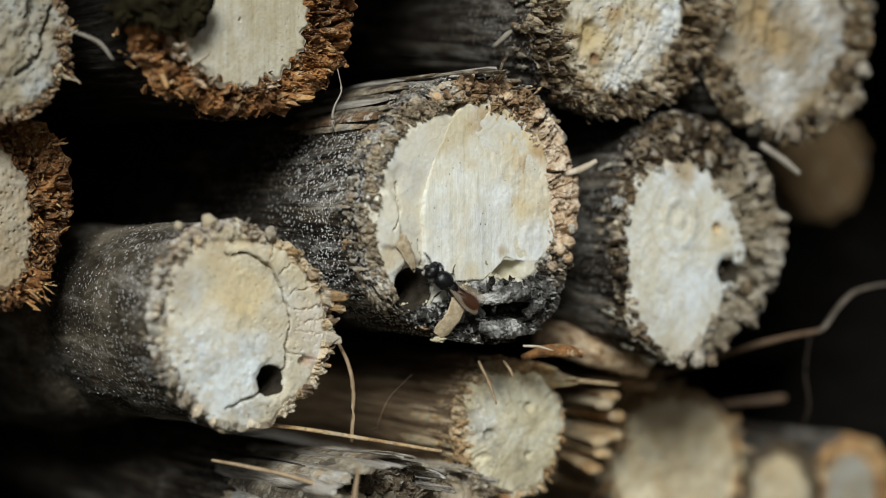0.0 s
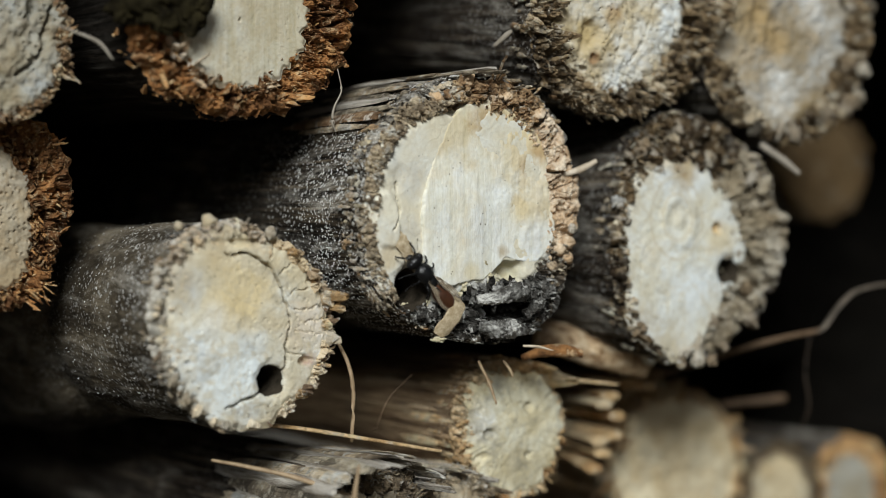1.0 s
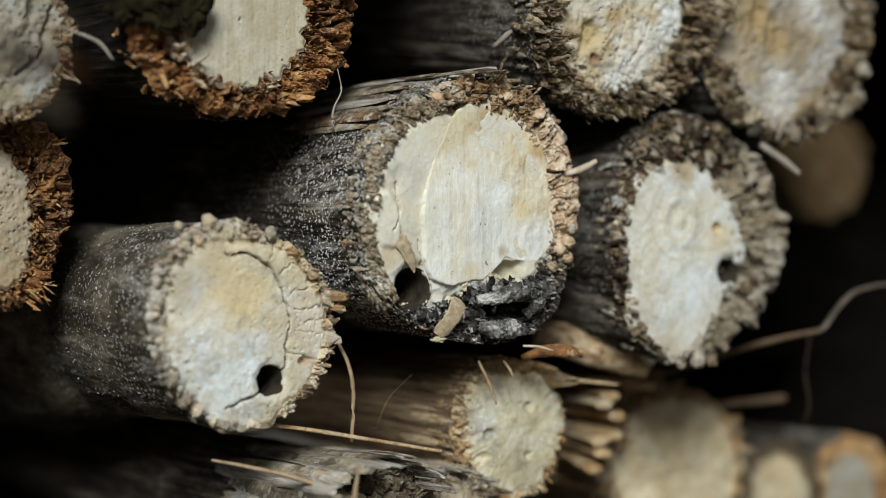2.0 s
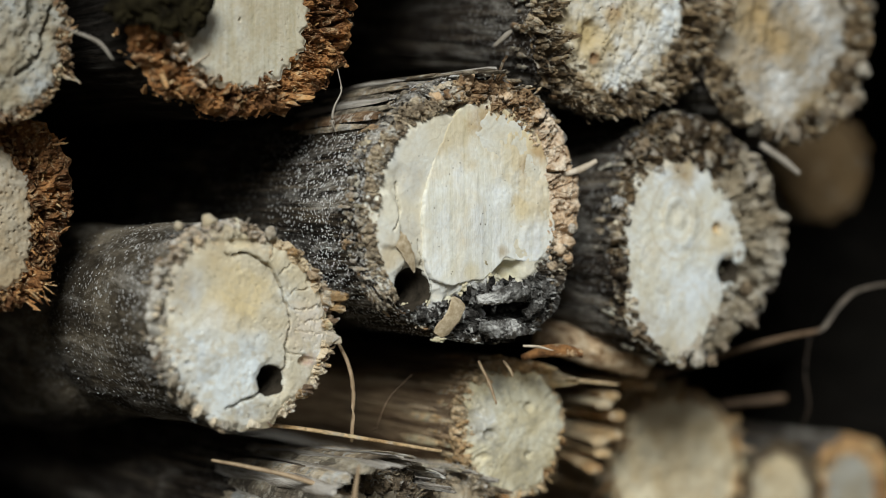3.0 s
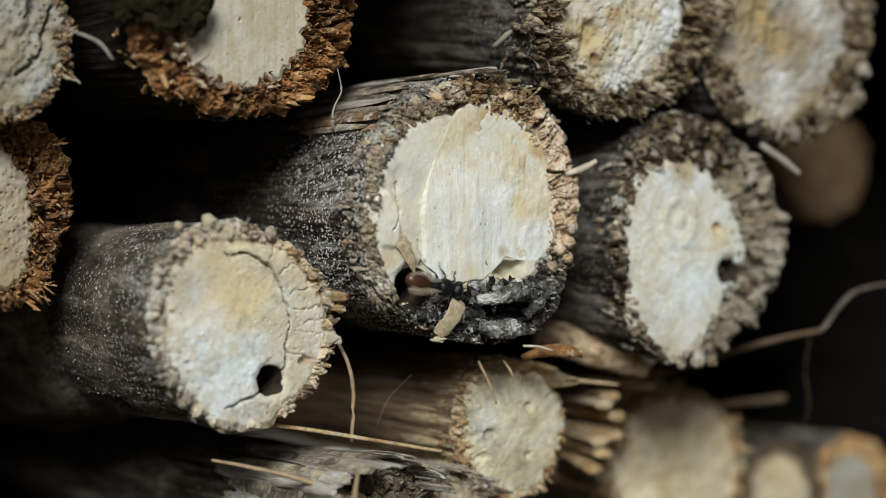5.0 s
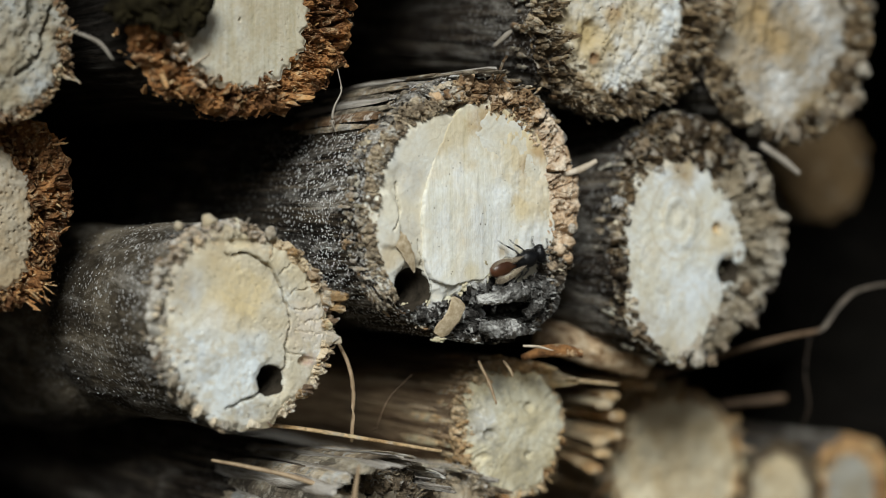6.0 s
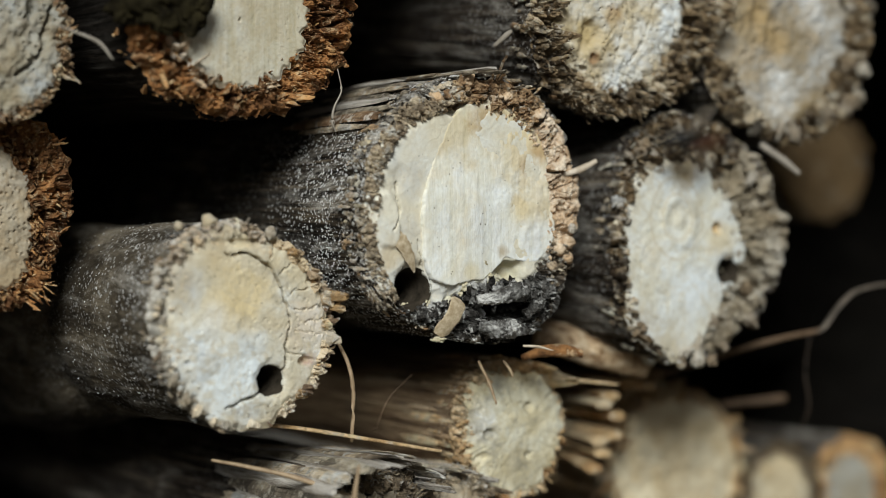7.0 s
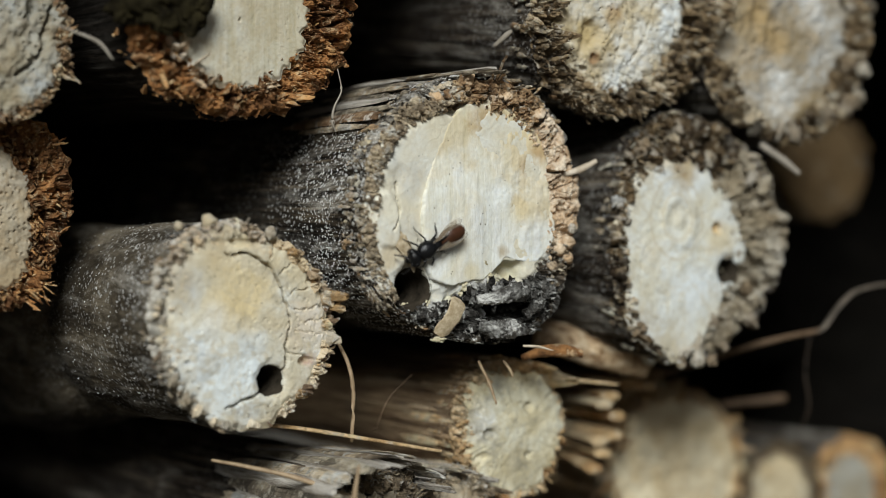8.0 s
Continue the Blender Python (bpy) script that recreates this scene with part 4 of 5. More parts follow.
crumbs(RIGHT, right, 70, 95, 250, (-0.2, 0.4), (0.15, 0.36), ring_mixed, 13, "pale and dark crumbs of torn wood")

# the stems above
above, ABOVE = stem(
    "dark stem, yellow-stained pith, frayed grey rim",
    (0.02193, 0.0, 1.22296),
    [10.8, 0.24, -0.02, 0.93, 0.42, 0.06, -0.07, 0.01, 0.09], [7.28, -0.41, 0.24, 0.31, 0.4, 0.08, -0.04, -0.02, 0.04],
    (wood_black, (ring_umber, ring_umber), pith_old),
    [(620, 120, 290, (0.15, 1.0), (1.4, 3.2), (0.13, 0.36), (-12, 14), (-0.4, 1.6)), (380, -70, 120, (0.1, 1.0), (1.2, 2.6), (0.2, 0.48), (-20, 25), (-0.4, 0.8))],
    single=[(22, 150, 290, (0.4, 1.0), (1.4, 2.8), (0.10, 0.22), (-15, 22)), (18, -70, 20, (0.3, 1.0), (1.2, 2.0), (0.16, 0.34), (-10, 40))],
    arcs=((120, 290), (-70, 120)), chips=[(50, 130, 300, 3.0, (ring_grey, ring_mixed, ring_brown))], seed=31, drop=-0.8, ragged=0.6, lumpy=1.1, crumb=1.2, crumble=1.2, spin=0.1, tilt=(5, 0), detail=1.1,
    features=[("hollow", -4.2, -1.8, 1.6, 2.2, 0.7), ("hollow", -3.6, -4.1, 0.5, 0.5, 0.8), ("crack", [(0.4, 5), (0.2, 0), (-1, -4)], 0.2, 0.5), ("crack", [(4.0, 2), (2.4, -2), (0.6, -5)], 0.2, 0.4)])
corner, CORNER = stem(
    "pale stem with lumpy rim, pith stained ochre",
    (0.04495, 0.0, 1.22189),
    [11.2, 0.07, -0.38, 0.46, 0.39, -0.11, -0.02, -0.1, 0.16], [8.2, -0.9, 0.28, -0.25, 0.5, 0.13, 0.41, -0.02, -0.16],
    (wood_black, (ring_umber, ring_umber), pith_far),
    [(260, 130, 250, (0.2, 1.0), (0.6, 1.6), (0.16, 0.38), (-15, 22)), (200, -110, 130, (0.1, 1.0), (0.6, 1.4), (0.3, 0.6), (-15, 25))],
    arcs=((130, 250), (-110, 130)), seed=41, drop=-1.0, lumpy=1.3, crumb=0.6, crumble=1.3, spin=0.12, detail=0.8,
    features=[("hollow", -9.4, -1.4, 1.6, 1.5, 5.0), ("hollow", -2.8, -0.7, 1.6, 4.0, 0.6), ("hollow", -5.2, 2.0, 1.0, 2.0, 0.6)])
blocks(CORNER, corner, 34, -120, 70, (0.15, 1.0), (0.85, 0.5, 0.75), (rim_stone, rim_ashen, ring_grey), 7)
crumbs(ABOVE, above, 90, 180, 360, (-0.5, 0.2), (0.12, 0.3), pith_old, 14, "stained crumbs of pith")
rusty, RUSTY = stem(
    "thick stem, smooth cream pith, wide rust-brown splintery rim",
    (-0.01731, 0.008, 1.2228),
    [11.3, 0.65, 0.0, 0.8, 0.1, 0.09, -0.2, 0.03, 0.15], [6.58, 0.17, -0.54, -0.04, 0.26, 0.17, -0.09, -0.07, 0.0],
    (wood_shaded, (ring_rust,), pith_smooth),
    [(1500, 0, 360, (0.0, 1.0), (0.6, 1.8), (0.12, 0.34), (-25, 15), (0.6, 2.6))],
    single=[(60, 190, 320, (0.0, 0.8), (1.2, 2.2), (0.25, 0.5), (-15, 10), (0.4, 2.0))],
    seed=51, drop=-1.6, ragged=0.7, dome=0.0, lumpy=0.2, crumb=0.9, crumble=1.2, lip=-0.3, detail=1.0, features=[("hollow", -0.3, -1.1, 0.2, 0.2, 0.4)])
for q in fringe(RUSTY, 44, 195, 330, (0.0, 0.3), (1.4, 3.0), (0.3, 0.6), (-20, 5), (0.2, 1.4), seed=7):
    part("splinter", q, ring_warm, rusty, smooth=False)
edge_a, EDGE_A = stem(
    "pale stem, crumbling white pith with dark cracks",
    (-0.03812, 0.015, 1.21972),
    [7.2, 0.02, -0.14, -0.52, 0.18, 0.11, 0.0, -0.06, -0.06], [5.92, -0.17, -0.36, -0.5, 0.22, 0.06, 0.06, -0.05, 0.03],
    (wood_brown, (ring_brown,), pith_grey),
    [(600, 0, 360, (0.0, 1.0), (0.5, 1.4), (0.08, 0.26), (-20, 25))],
    single=[(24, -90, 60, (0.5, 1.0), (1.0, 2.0), (0.13, 0.30), (-15, 25))],
    seed=61, lumpy=1.8, detail=0.9, features=[("crack", [(4.6, 3), (4.0, 1), (3.4, -1.5), (1.0, -3.6)], 0.3, 1.0), ("hollow", 2.5, 3.0, 0.8, 1.5, 1.5)])
edge_b, EDGE_B = stem(
    "stem with broad rust-brown splintered rim, cream pith",
    (-0.03852, 0.020, 1.20282),
    [9.3, 0.43, 0.44, -0.31, 0.47, -0.22, 0.27, -0.31, 0.08], [6.22, -0.72, -0.14, -0.77, 0.06, -0.12, 0.04, 0.04, -0.02],
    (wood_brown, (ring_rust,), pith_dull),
    [(1040, 0, 360, (0.0, 1.0), (0.6, 1.8), (0.08, 0.26), (-20, 25), (0.0, 1.5))],
    single=[(50, -80, 80, (0.1, 1.0), (1.2, 2.4), (0.13, 0.32), (-15, 25))],
    seed=71, drop=-0.8, ragged=0.7, crumb=1.0, crumble=1.0, detail=0.9, features=[("crack", [(5.0, 6), (6.2, 2), (6.6, -3)], 0.4, 2.0)])

# the lower row
small, SMALL = stem(
    "thin brown stem, pitted cream pith, long loose fibres",
    (0.01289, 0.007, 1.1812),
    [6.95, -0.2, 0.14, -0.2, -0.14, 0.01, 0.12, 0.03, 0.04], [6.25, 0.3, -0.18, -0.18, 0.08, 0.11, 0.18, -0.07, 0.0],
    (wood_brown, (straw_fresh, straw_fresh), pith_small),
    [(200, 90, 290, (0.3, 1.1), (0.5, 1.5), (0.05, 0.14), (0, 40), (-0.2, 1.5)), (160, -70, 90, (0.4, 1.0), (0.6, 1.6), (0.07, 0.19), (0, 40))],
    single=[(18, 110, 260, (0.7, 1.0), (1.0, 2.2), (0.07, 0.15), (5, 45)), (6, 60, 110, (0.6, 1.0), (1.5, 3.0), (0.13, 0.30), (0, 30))],
    slats=[(46, 8, -4.4, 1.2, 0.7, 0.1, straw_fresh), (60, 9, -2.4, 1.0, 0.5, 0.2, straw_fresh), (72, 9, -1.2, 0.5, 0.35, 0.1, straw_fresh)] + [(100 + 7 * i, 7 + 3 * ((i * 3) % 4), 0.6 + 1.1 * ((i * 7) % 4), 0.3 + 0.12 * ((i * 5) % 3), 0.14, 0.05, (wood_straw, ring_straw, wood_brown)[i % 3]) for i in range(15)],
    chips=[(40, 95, 270, 2.5, (ring_straw, straw_fresh))],
    arcs=((90, 290), (-70, 90)), seed=81, drop=-0.5, ragged=0.4, dome=0.7, lumpy=0.55, taper=0.0, detail=1.0, ridge=0.3,
    features=[("hollow", -3.1, -0.4, 0.8, 0.8, 0.7), ("hollow", 1.8, 2.2, 0.8, 0.6, 0.4), ("hollow", 1.8, -2.7, 0.6, 0.5, 0.6), ("hollow", -3.6, -2.6, 1.0, 0.6, 0.4)])
crumbs(SMALL, small, 90, 80, 280, (-0.6, 0.8), (0.1, 0.28), straw_fresh, 16, "orange-brown crumbs of straw")
wide, WIDE = stem(
    "straw-coloured stem, dull cream pith, shaggy splintered rim",
    (0.04309, 0.018, 1.17473),
    [9.3, 0.57, -0.54, 0.61, -0.21, 0.02, -0.05, -0.16, -0.03], [8.5, 0.38, -0.98, 0.63, -0.24, 0.03, -0.06, -0.08, -0.03],
    (wood_straw, (ring_straw,), pith_straw),
    [(420, 0, 360, (0.1, 1.0), (1.2, 3.2), (0.2, 0.5), (0, 40), (-0.2, 1.5))],
    single=[(20, 100, 200, (0.5, 1.0), (2.0, 4.0), (0.20, 0.45), (0, 30))],
    slats=[(96 + 4.6 * i, 30, 0.5 + 1.7 * ((i * 5) % 5), 0.8 + 0.16 * (i % 3), 0.6, 0.5 + 0.6 * ((i * 3) % 4), straw_fresh) for i in range(22)],
    seed=91, detail=0.7, lumpy=1.2)
# broken straw strips standing off its side
for x0, y0, z0, x1, y1, z1 in (
        (-10.6, 8.0, 7.9, -14.2, -7.0, 8.7),
        (-9.4, 8.0, 9.4, -9.0, -7.0, 9.5),
        (-10.6, 8.0, 5.6, -13.5, -7.0, 6.5),
        (-10.6, 8.0, 4.1, -13.9, -7.0, 4.4),
        (-10.6, 8.0, 2.2, -15.5, -7.0, 2.6),
        (-10.6, 8.0, 6.8, -15.2, -7.0, 7.9),
        (-10.6, 8.0, 0.9, -16.7, -7.0, 1.0),
        (-10.6, 8.0, 3.1, -15.9, -7.0, 3.9)):
    mid = ((x0 + x1) / 2, (y0 + y1) / 2, (z0 + z1) / 2 + 0.25)
    part("strip", tube(curve_points([(x0, y0, z0), mid, (x1, y1, z1)], 9), [1.0, 1.0, 1.05, 1.05, 1.1, 1.1, 1.15, 1.15, 1.1], 6, 0.5, 0.07, int(abs(z0 * 10)), (0, 0, 1)), straw_fresh, wide, smooth=False)
for label, at, ro, pi, mats, sd in (
        ("thin stem with pale pith and brown rim", (0.06453, 0.023, 1.16853), [6.6, 0.02, 0, 0.14, -0.25], [4.68, -0.23, 0, -0.12, -0.23], (wood_black, (ring_umber,), pith_straw), 101),
        ("thin stem, white pith, orange-brown bark", (0.07829, 0.025, 1.16793), [7.0, 0.5, 0, 0.29, -0.26], [4.26, -0.4, -0.2, -0.24, -0.19], (wood_black, (ring_rust,), pith_grey), 102),
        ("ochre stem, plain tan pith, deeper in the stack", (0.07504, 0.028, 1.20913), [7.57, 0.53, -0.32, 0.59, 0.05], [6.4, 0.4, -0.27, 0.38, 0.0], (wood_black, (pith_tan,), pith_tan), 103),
        # a brown stem in deep shade; the shade is in its colour
        ("stem far back in the stack, near black for the shade there", (0.0985, 0.062, 1.1895), [8.5, 0.3, 0, 0.2, 0.3], [5.0, 0, 0, 0, 0], (board, (board,), board), 104)):
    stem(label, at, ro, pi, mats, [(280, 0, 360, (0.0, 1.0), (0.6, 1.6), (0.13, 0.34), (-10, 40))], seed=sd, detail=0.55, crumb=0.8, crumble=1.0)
split, SPLIT = stem(
    "silver-grey stem split into long wooden strips",
    (-0.0062, 0.004, 1.1729),
    [7.3, 0.14, 0.03, 0.36, -0.17, -0.02, 0.06, -0.15, 0.03], [4.22, 0.17, -0.17, 0.33, -0.12, 0.05, 0.08, -0.03, 0.02],
    # silver bark made black here for the neighbour's shadow; only the strips stay silver
    (wood_black, (ring_mixed,), pith_dull),
    [(400, 0, 360, (0.3, 1.0), (0.6, 1.8), (0.07, 0.19), (-10, 40), (-0.3, 1.5))],
    single=[(16, 0, 140, (0.6, 1.0), (1.0, 2.5), (0.07, 0.15), (-15, 25))],
    slats=[(30 + 8.0 * i, 22, (-4.4 if i < 8 else -8.0) + 0.9 * ((i * 7) % 5), 0.7 + 0.14 * (i % 4), 0.26, 0.15 + 0.25 * ((i * 3) % 4), (wood_silver, ring_mixed, wood_silver, ring_grey)[i % 4]) for i in range(22)],
    seed=111, ridge=0.5, drop=-1.0, ragged=1.0, detail=0.9)
torn, TORN = stem(
    "torn stem end with grey strips and tan core",
    (0.0052, 0.006, 1.1727),
    [4.9, 0.1, 0.1, 0.2, 0.1], [3.6, 0, 0, 0, 0],
    (wood_silver, (ring_mixed,), pith_dull),
    [(400, 0, 360, (0.2, 1.0), (0.6, 1.6), (0.07, 0.19), (-20, 25))],
    slats=[(30 + 13 * i, 20, -3.0 + 1.2 * ((i * 5) % 4), 0.5, 0.3, 0.2 + 0.2 * (i % 2), (ring_mixed, wood_silver, ring_grey)[i % 3]) for i in range(9)],
    seed=121, ridge=0.5, ragged=1.0, detail=0.7)

# ---- loose bits ----
def loose(name, label, category, points, radii, material, count=24, sides=7, flat=1.0, seed=0, rough=0.08):
    """A stalk, hair or splinter through points in metres, radii in millimetres."""
    pts = curve_points(np.array(points) * 1000, count)
    rr = np.interp(np.linspace(0, 1, count), np.linspace(0, 1, len(radii)), radii)
    return tagged(part(name, tube(pts, rr, sides, flat, rough, seed), material), label, category)


straw_pale = plain_material("pale_splinter", (0.42, 0.34, 0.24), (0.7, 0.62, 0.5), 900, 0.7)
stalk = plain_material("dry_stalk", (0.07, 0.04, 0.02), (0.19, 0.125, 0.075), 500, 0.6)
stalk_dark = plain_material("dark_fibre", (0.02, 0.013, 0.008), (0.06, 0.04, 0.025), 500, 0.7)
hair = plain_material("pale_fibre", (0.2, 0.13, 0.07), (0.46, 0.34, 0.21), 900, 0.55)
silver = plain_material("grey_blade", (0.2, 0.17, 0.13), (0.4, 0.36, 0.3), 600, 0.6)
silver_dim = plain_material("grey_dry_blade", (0.05, 0.04, 0.03), (0.16, 0.13, 0.1), 600, 0.6)
olive = plain_material("dead_leaf", (0.004, 0.003, 0.0015), (0.026, 0.021, 0.009), 700, 0.9, 0.08)
loose("grass_stalk", "thin dry brown grass stalk hanging between stems", "grass stalk",
      [(0.0375, 0.016, 1.1845), (0.041, 0.012, 1.1863), (0.0437, 0.008, 1.1879), (0.0467, 0.004, 1.1894), (0.0488, 0.0, 1.1904)], (0.25, 0.35, 0.35, 0.32, 0.3), stalk, 40)
loose("grass_stalk", "kinked grey grass blade over the brown stalk", "grass stalk",
      [(0.0486, 0.0, 1.1902), (0.0498, 0.0, 1.191), (0.0513, 0.0, 1.1926), (0.0531, 0.0, 1.194), (0.0547, 0.0, 1.1947), (0.0588, 0.0, 1.1952), (0.064, 0.002, 1.1945)], (0.3, 0.4, 0.42, 0.4, 0.4, 0.35, 0.3), silver_dim, 40, 7, 0.6)
loose("plant_fibre", "faint brown fibre hanging from the stalk", "plant fibre",
      [(0.0512, 0.004, 1.1898), (0.0505, 0.004, 1.1855), (0.0511, 0.004, 1.1817), (0.0512, 0.006, 1.178)], (0.08, 0.12, 0.12, 0.08), stalk_dark)
loose("plant_fibre", "pale bent plant fibre between two stems", "plant fibre", [(-0.0092, 0.0060, 1.1925), (-0.0085, 0.0052, 1.1908), (-0.0077, 0.0047, 1.1887), (-0.0074, 0.0044, 1.186), (-0.0076, 0.0044, 1.1815)], (0.14, 0.2, 0.22, 0.2), hair)
loose("plant_fibre", "faint thin fibre against the brown stem", "plant fibre", [(0.0025, 0.0095, 1.1872), (0.0002, 0.0105, 1.1846), (-0.0006, 0.0115, 1.1815)], (0.03, 0.05, 0.03), stalk)
loose("dry_grass", "twisted dry grass blade caught on the bark", "grass blade", [(-0.0065, 0.0089, 1.2175), (-0.0062, 0.0087, 1.2154), (-0.0068, 0.009, 1.2138), (-0.007, 0.0091, 1.2124), (-0.0067, 0.0089, 1.2113)], (0.14, 0.22, 0.3, 0.42, 0.1), silver, 24, 6, 0.4)
loose("splinter", "pale splinter sticking out of the frayed rim", "splinter", [(0.0136, 0.0012, 1.2069), (0.015, 0.0004, 1.2073), (0.0164, -0.0003, 1.2078), (0.0177, -0.001, 1.2086)], (0.22, 0.3, 0.4, 0.25), straw_pale, 14)
loose("splinter", "thin straw splinter leaning on the cream pith", "splinter", [(0.0061, 0.0030, 1.1888), (0.0069, 0.0022, 1.1865), (0.0074, 0.0017, 1.1845)], (0.15, 0.19, 0.1), hair, 12)
loose("splinter", "short pale splinter under the broad stem", "splinter", [(0.0082, 0.0017, 1.1888), (0.0086, 0.0012, 1.188), (0.0089, 0.001, 1.1872)], (0.15, 0.18, 0.12), hair, 10)
loose("splinter", "long reddish splinter lifted off the grey stem", "splinter", [(-0.0180, 0.012, 1.1836), (-0.0123, 0.0062, 1.1829), (-0.0069, 0.0020, 1.1819), (-0.0013, -0.0018, 1.1808)], (0.4, 0.42, 0.4, 0.3), ring_straw, 24, 6, 0.5)
loose("plant_fibre", "long brown fibre lying over the grey strips", "plant fibre", [(-0.0205, 0.0085, 1.1802), (-0.0178, 0.0061, 1.1796), (-0.0138, 0.0035, 1.1785), (-0.0089, 0.0003, 1.1764)], (0.15, 0.22, 0.25, 0.2), hair)
loose("plant_fibre", "short upright orange straw before the grey strips", "plant fibre", [(-0.0128, -0.0043, 1.1745), (-0.0125, -0.0045, 1.178), (-0.0121, -0.0046, 1.1806)], (0.25, 0.25, 0.12), hair, 12)
loose("splinter", "pale stick leaning on the crumbly rim", "splinter", [(0.0405, 0.0003, 1.2106), (0.0425, -0.0012, 1.2088), (0.0439, -0.0021, 1.2074)], (0.36, 0.42, 0.3), silver, 12)
loose("wood_chip", "orange-brown curled wood chip under the broad stem", "wood chip", [(0.0115, 0.003, 1.1889), (0.0128, 0.001, 1.1896), (0.0145, 0.0, 1.1896), (0.016, -0.001, 1.1893)], (0.4, 0.8, 0.85, 0.5), ring_rust, 18, 10, 0.8)
loose("splinter", "torn pale splinter lying over the wood chip", "splinter", [(0.0087, -0.001, 1.1904), (0.0101, -0.0016, 1.1903), (0.0115, -0.0022, 1.1899)], (0.25, 0.35, 0.12), straw_pale, 12, 6, 0.5)
loose("strip", "long tan straw strip lying over the shaggy stem", "straw strip", [(0.0172, 0.009, 1.186), (0.0212, 0.007, 1.1858), (0.0252, 0.005, 1.1853)], (0.35, 0.45, 0.3), straw_fresh, 14, 6, 0.5)
loose("splinter", "pale flake standing on the dark bark", "splinter", [(0.0074, 0.0022, 1.2198), (0.0081, 0.0012, 1.2208), (0.0087, 0.001, 1.2213)], (0.2, 0.32, 0.2), silver, 10)
loose("splinter", "blurred reddish stick over the shaggy stem", "splinter", [(0.0270, 0.0130, 1.1853), (0.0300, 0.0112, 1.1850), (0.0328, 0.0093, 1.1846)], (0.25, 0.32, 0.25), ring_straw, 12)
loose("splinter", "reddish stick pointing out of the dark gap", "splinter", [(0.0490, 0.0220, 1.1800), (0.0524, 0.0190, 1.1806), (0.058, 0.0154, 1.1813)], (0.3, 0.4, 0.45), stalk, 12)
loose("plant_fibre", "pale curled sliver in the dark gap", "plant fibre", [(-0.0345, 0.0115, 1.2207), (-0.0334, 0.0104, 1.2201), (-0.0315, 0.0091, 1.2191), (-0.0304, 0.0084, 1.2175)], (0.12, 0.25, 0.45, 0.2), silver, 16, 6, 0.5)
loose("bark_piece", "olive-brown broken bark piece wedged under the stems", "bark piece", [(0.0210, 0.0140, 1.1905), (0.0255, 0.0095, 1.1888), (0.0305, 0.0065, 1.1872)], (1.5, 2.1, 1.7), wood_straw, 24, 18, 1.0, 5, 0.06)
tagged(part("pith_chip", lump((28.0, 3.6, 1188.6), (1.0, 0.8, 1.2), 7, 0.5), pith_pale), "white pith chip on the broken bark piece", "pith chip")
LEAF = ((-26.2, 6.5, 1223.1, (3.0, 0.8, 2.0), 12), (-23.8, 6.0, 1221.6, (1.5, 0.7, 1.6), 14), (-26.4, 6.2, 1221.0, (1.6, 0.7, 1.1), 15), (-28.3, 7.5, 1222.7, (2.2, 0.8, 1.6), 16), (-22.8, 5.6, 1222.9, (1.0, 0.7, 1.4), 17), (-29.9, 7.5, 1221.9, (1.4, 0.7, 1.0), 18))
leaf = tagged(new("dead_leaf"), "dark olive crumpled dead leaf on the rust-brown stem", "dead leaf")
for x, y, z, r, sd in LEAF:
    part("lobe", lump((x, y, z), r, sd, 0.45, 1.3, 30, 40, 0.05), olive, leaf)

# ---- boards added round the stack to keep its gaps dark, and the ground outside ----
grass = plain_material("ground_dry", (0.07, 0.06, 0.042), (0.13, 0.11, 0.08), 6.0, 0.9, 0.1)


def slab_box(name, lo, hi, material, label):
    v = [(x * 1000, y * 1000, z * 1000) for x in (lo[0], hi[0]) for y in (lo[1], hi[1]) for z in (lo[2], hi[2])]
    f = [[0, 1, 3, 2], [4, 6, 7, 5], [0, 4, 5, 1], [2, 3, 7, 6], [0, 2, 6, 4], [1, 5, 7, 3]]
    return tagged(part(name, (v, f), material, smooth=False), label, "wall", kind="structure")


slab_box("wall_back", (-0.0505, 0.13, 1.13), (0.112, 0.145, 1.2375), board, "added back board, near black for the shade in the gaps")
slab_box("floor", (-0.0505, 0.0, 1.145), (0.112, 0.13, 1.16), board, "added bottom board, near black for the shade in the gaps")
slab_box("ceiling", (-0.065, 0.0, 1.2375), (0.125, 0.145, 1.2525), board, "unseen top board, added to keep sky light out of the gaps")
slab_box("wall_left", (-0.065, 0.03, 1.13), (-0.0505, 0.145, 1.2375), board, "added side board that keeps the gaps dark, near black for shade")
slab_box("wall_right", (0.112, -0.01, 1.13), (0.125, 0.145, 1.2375), board, "added side board that keeps the gaps dark, near black for shade")
slab_box("ground", (-900, -900, -0.2), (900, 900, 0.0), grass, "dark bare ground under the open sky")

# ---- the wasp ----
black = plain_material("wasp_black", (0.003, 0.003, 0.0035), (0.009, 0.009, 0.0095), 1500, 0.3, 0.35, 0.4)
red = plain_material("wasp_red_brown", (0.032, 0.013, 0.006), (0.1, 0.038, 0.017), 500, 0.3, 0.5, 0.1)
wing_n = Nodes("wasp_wing")
wing_n.bsdf.inputs["Alpha"].default_value = 0.22
wing_mat = wing_n.done(wing_n.ramp(wing_n.noise(wing_n.pos, 900, 3), [(0.3, (0.34, 0.26, 0.17)), (0.7, (0.55, 0.46, 0.34))]), 0.2, 0.5)


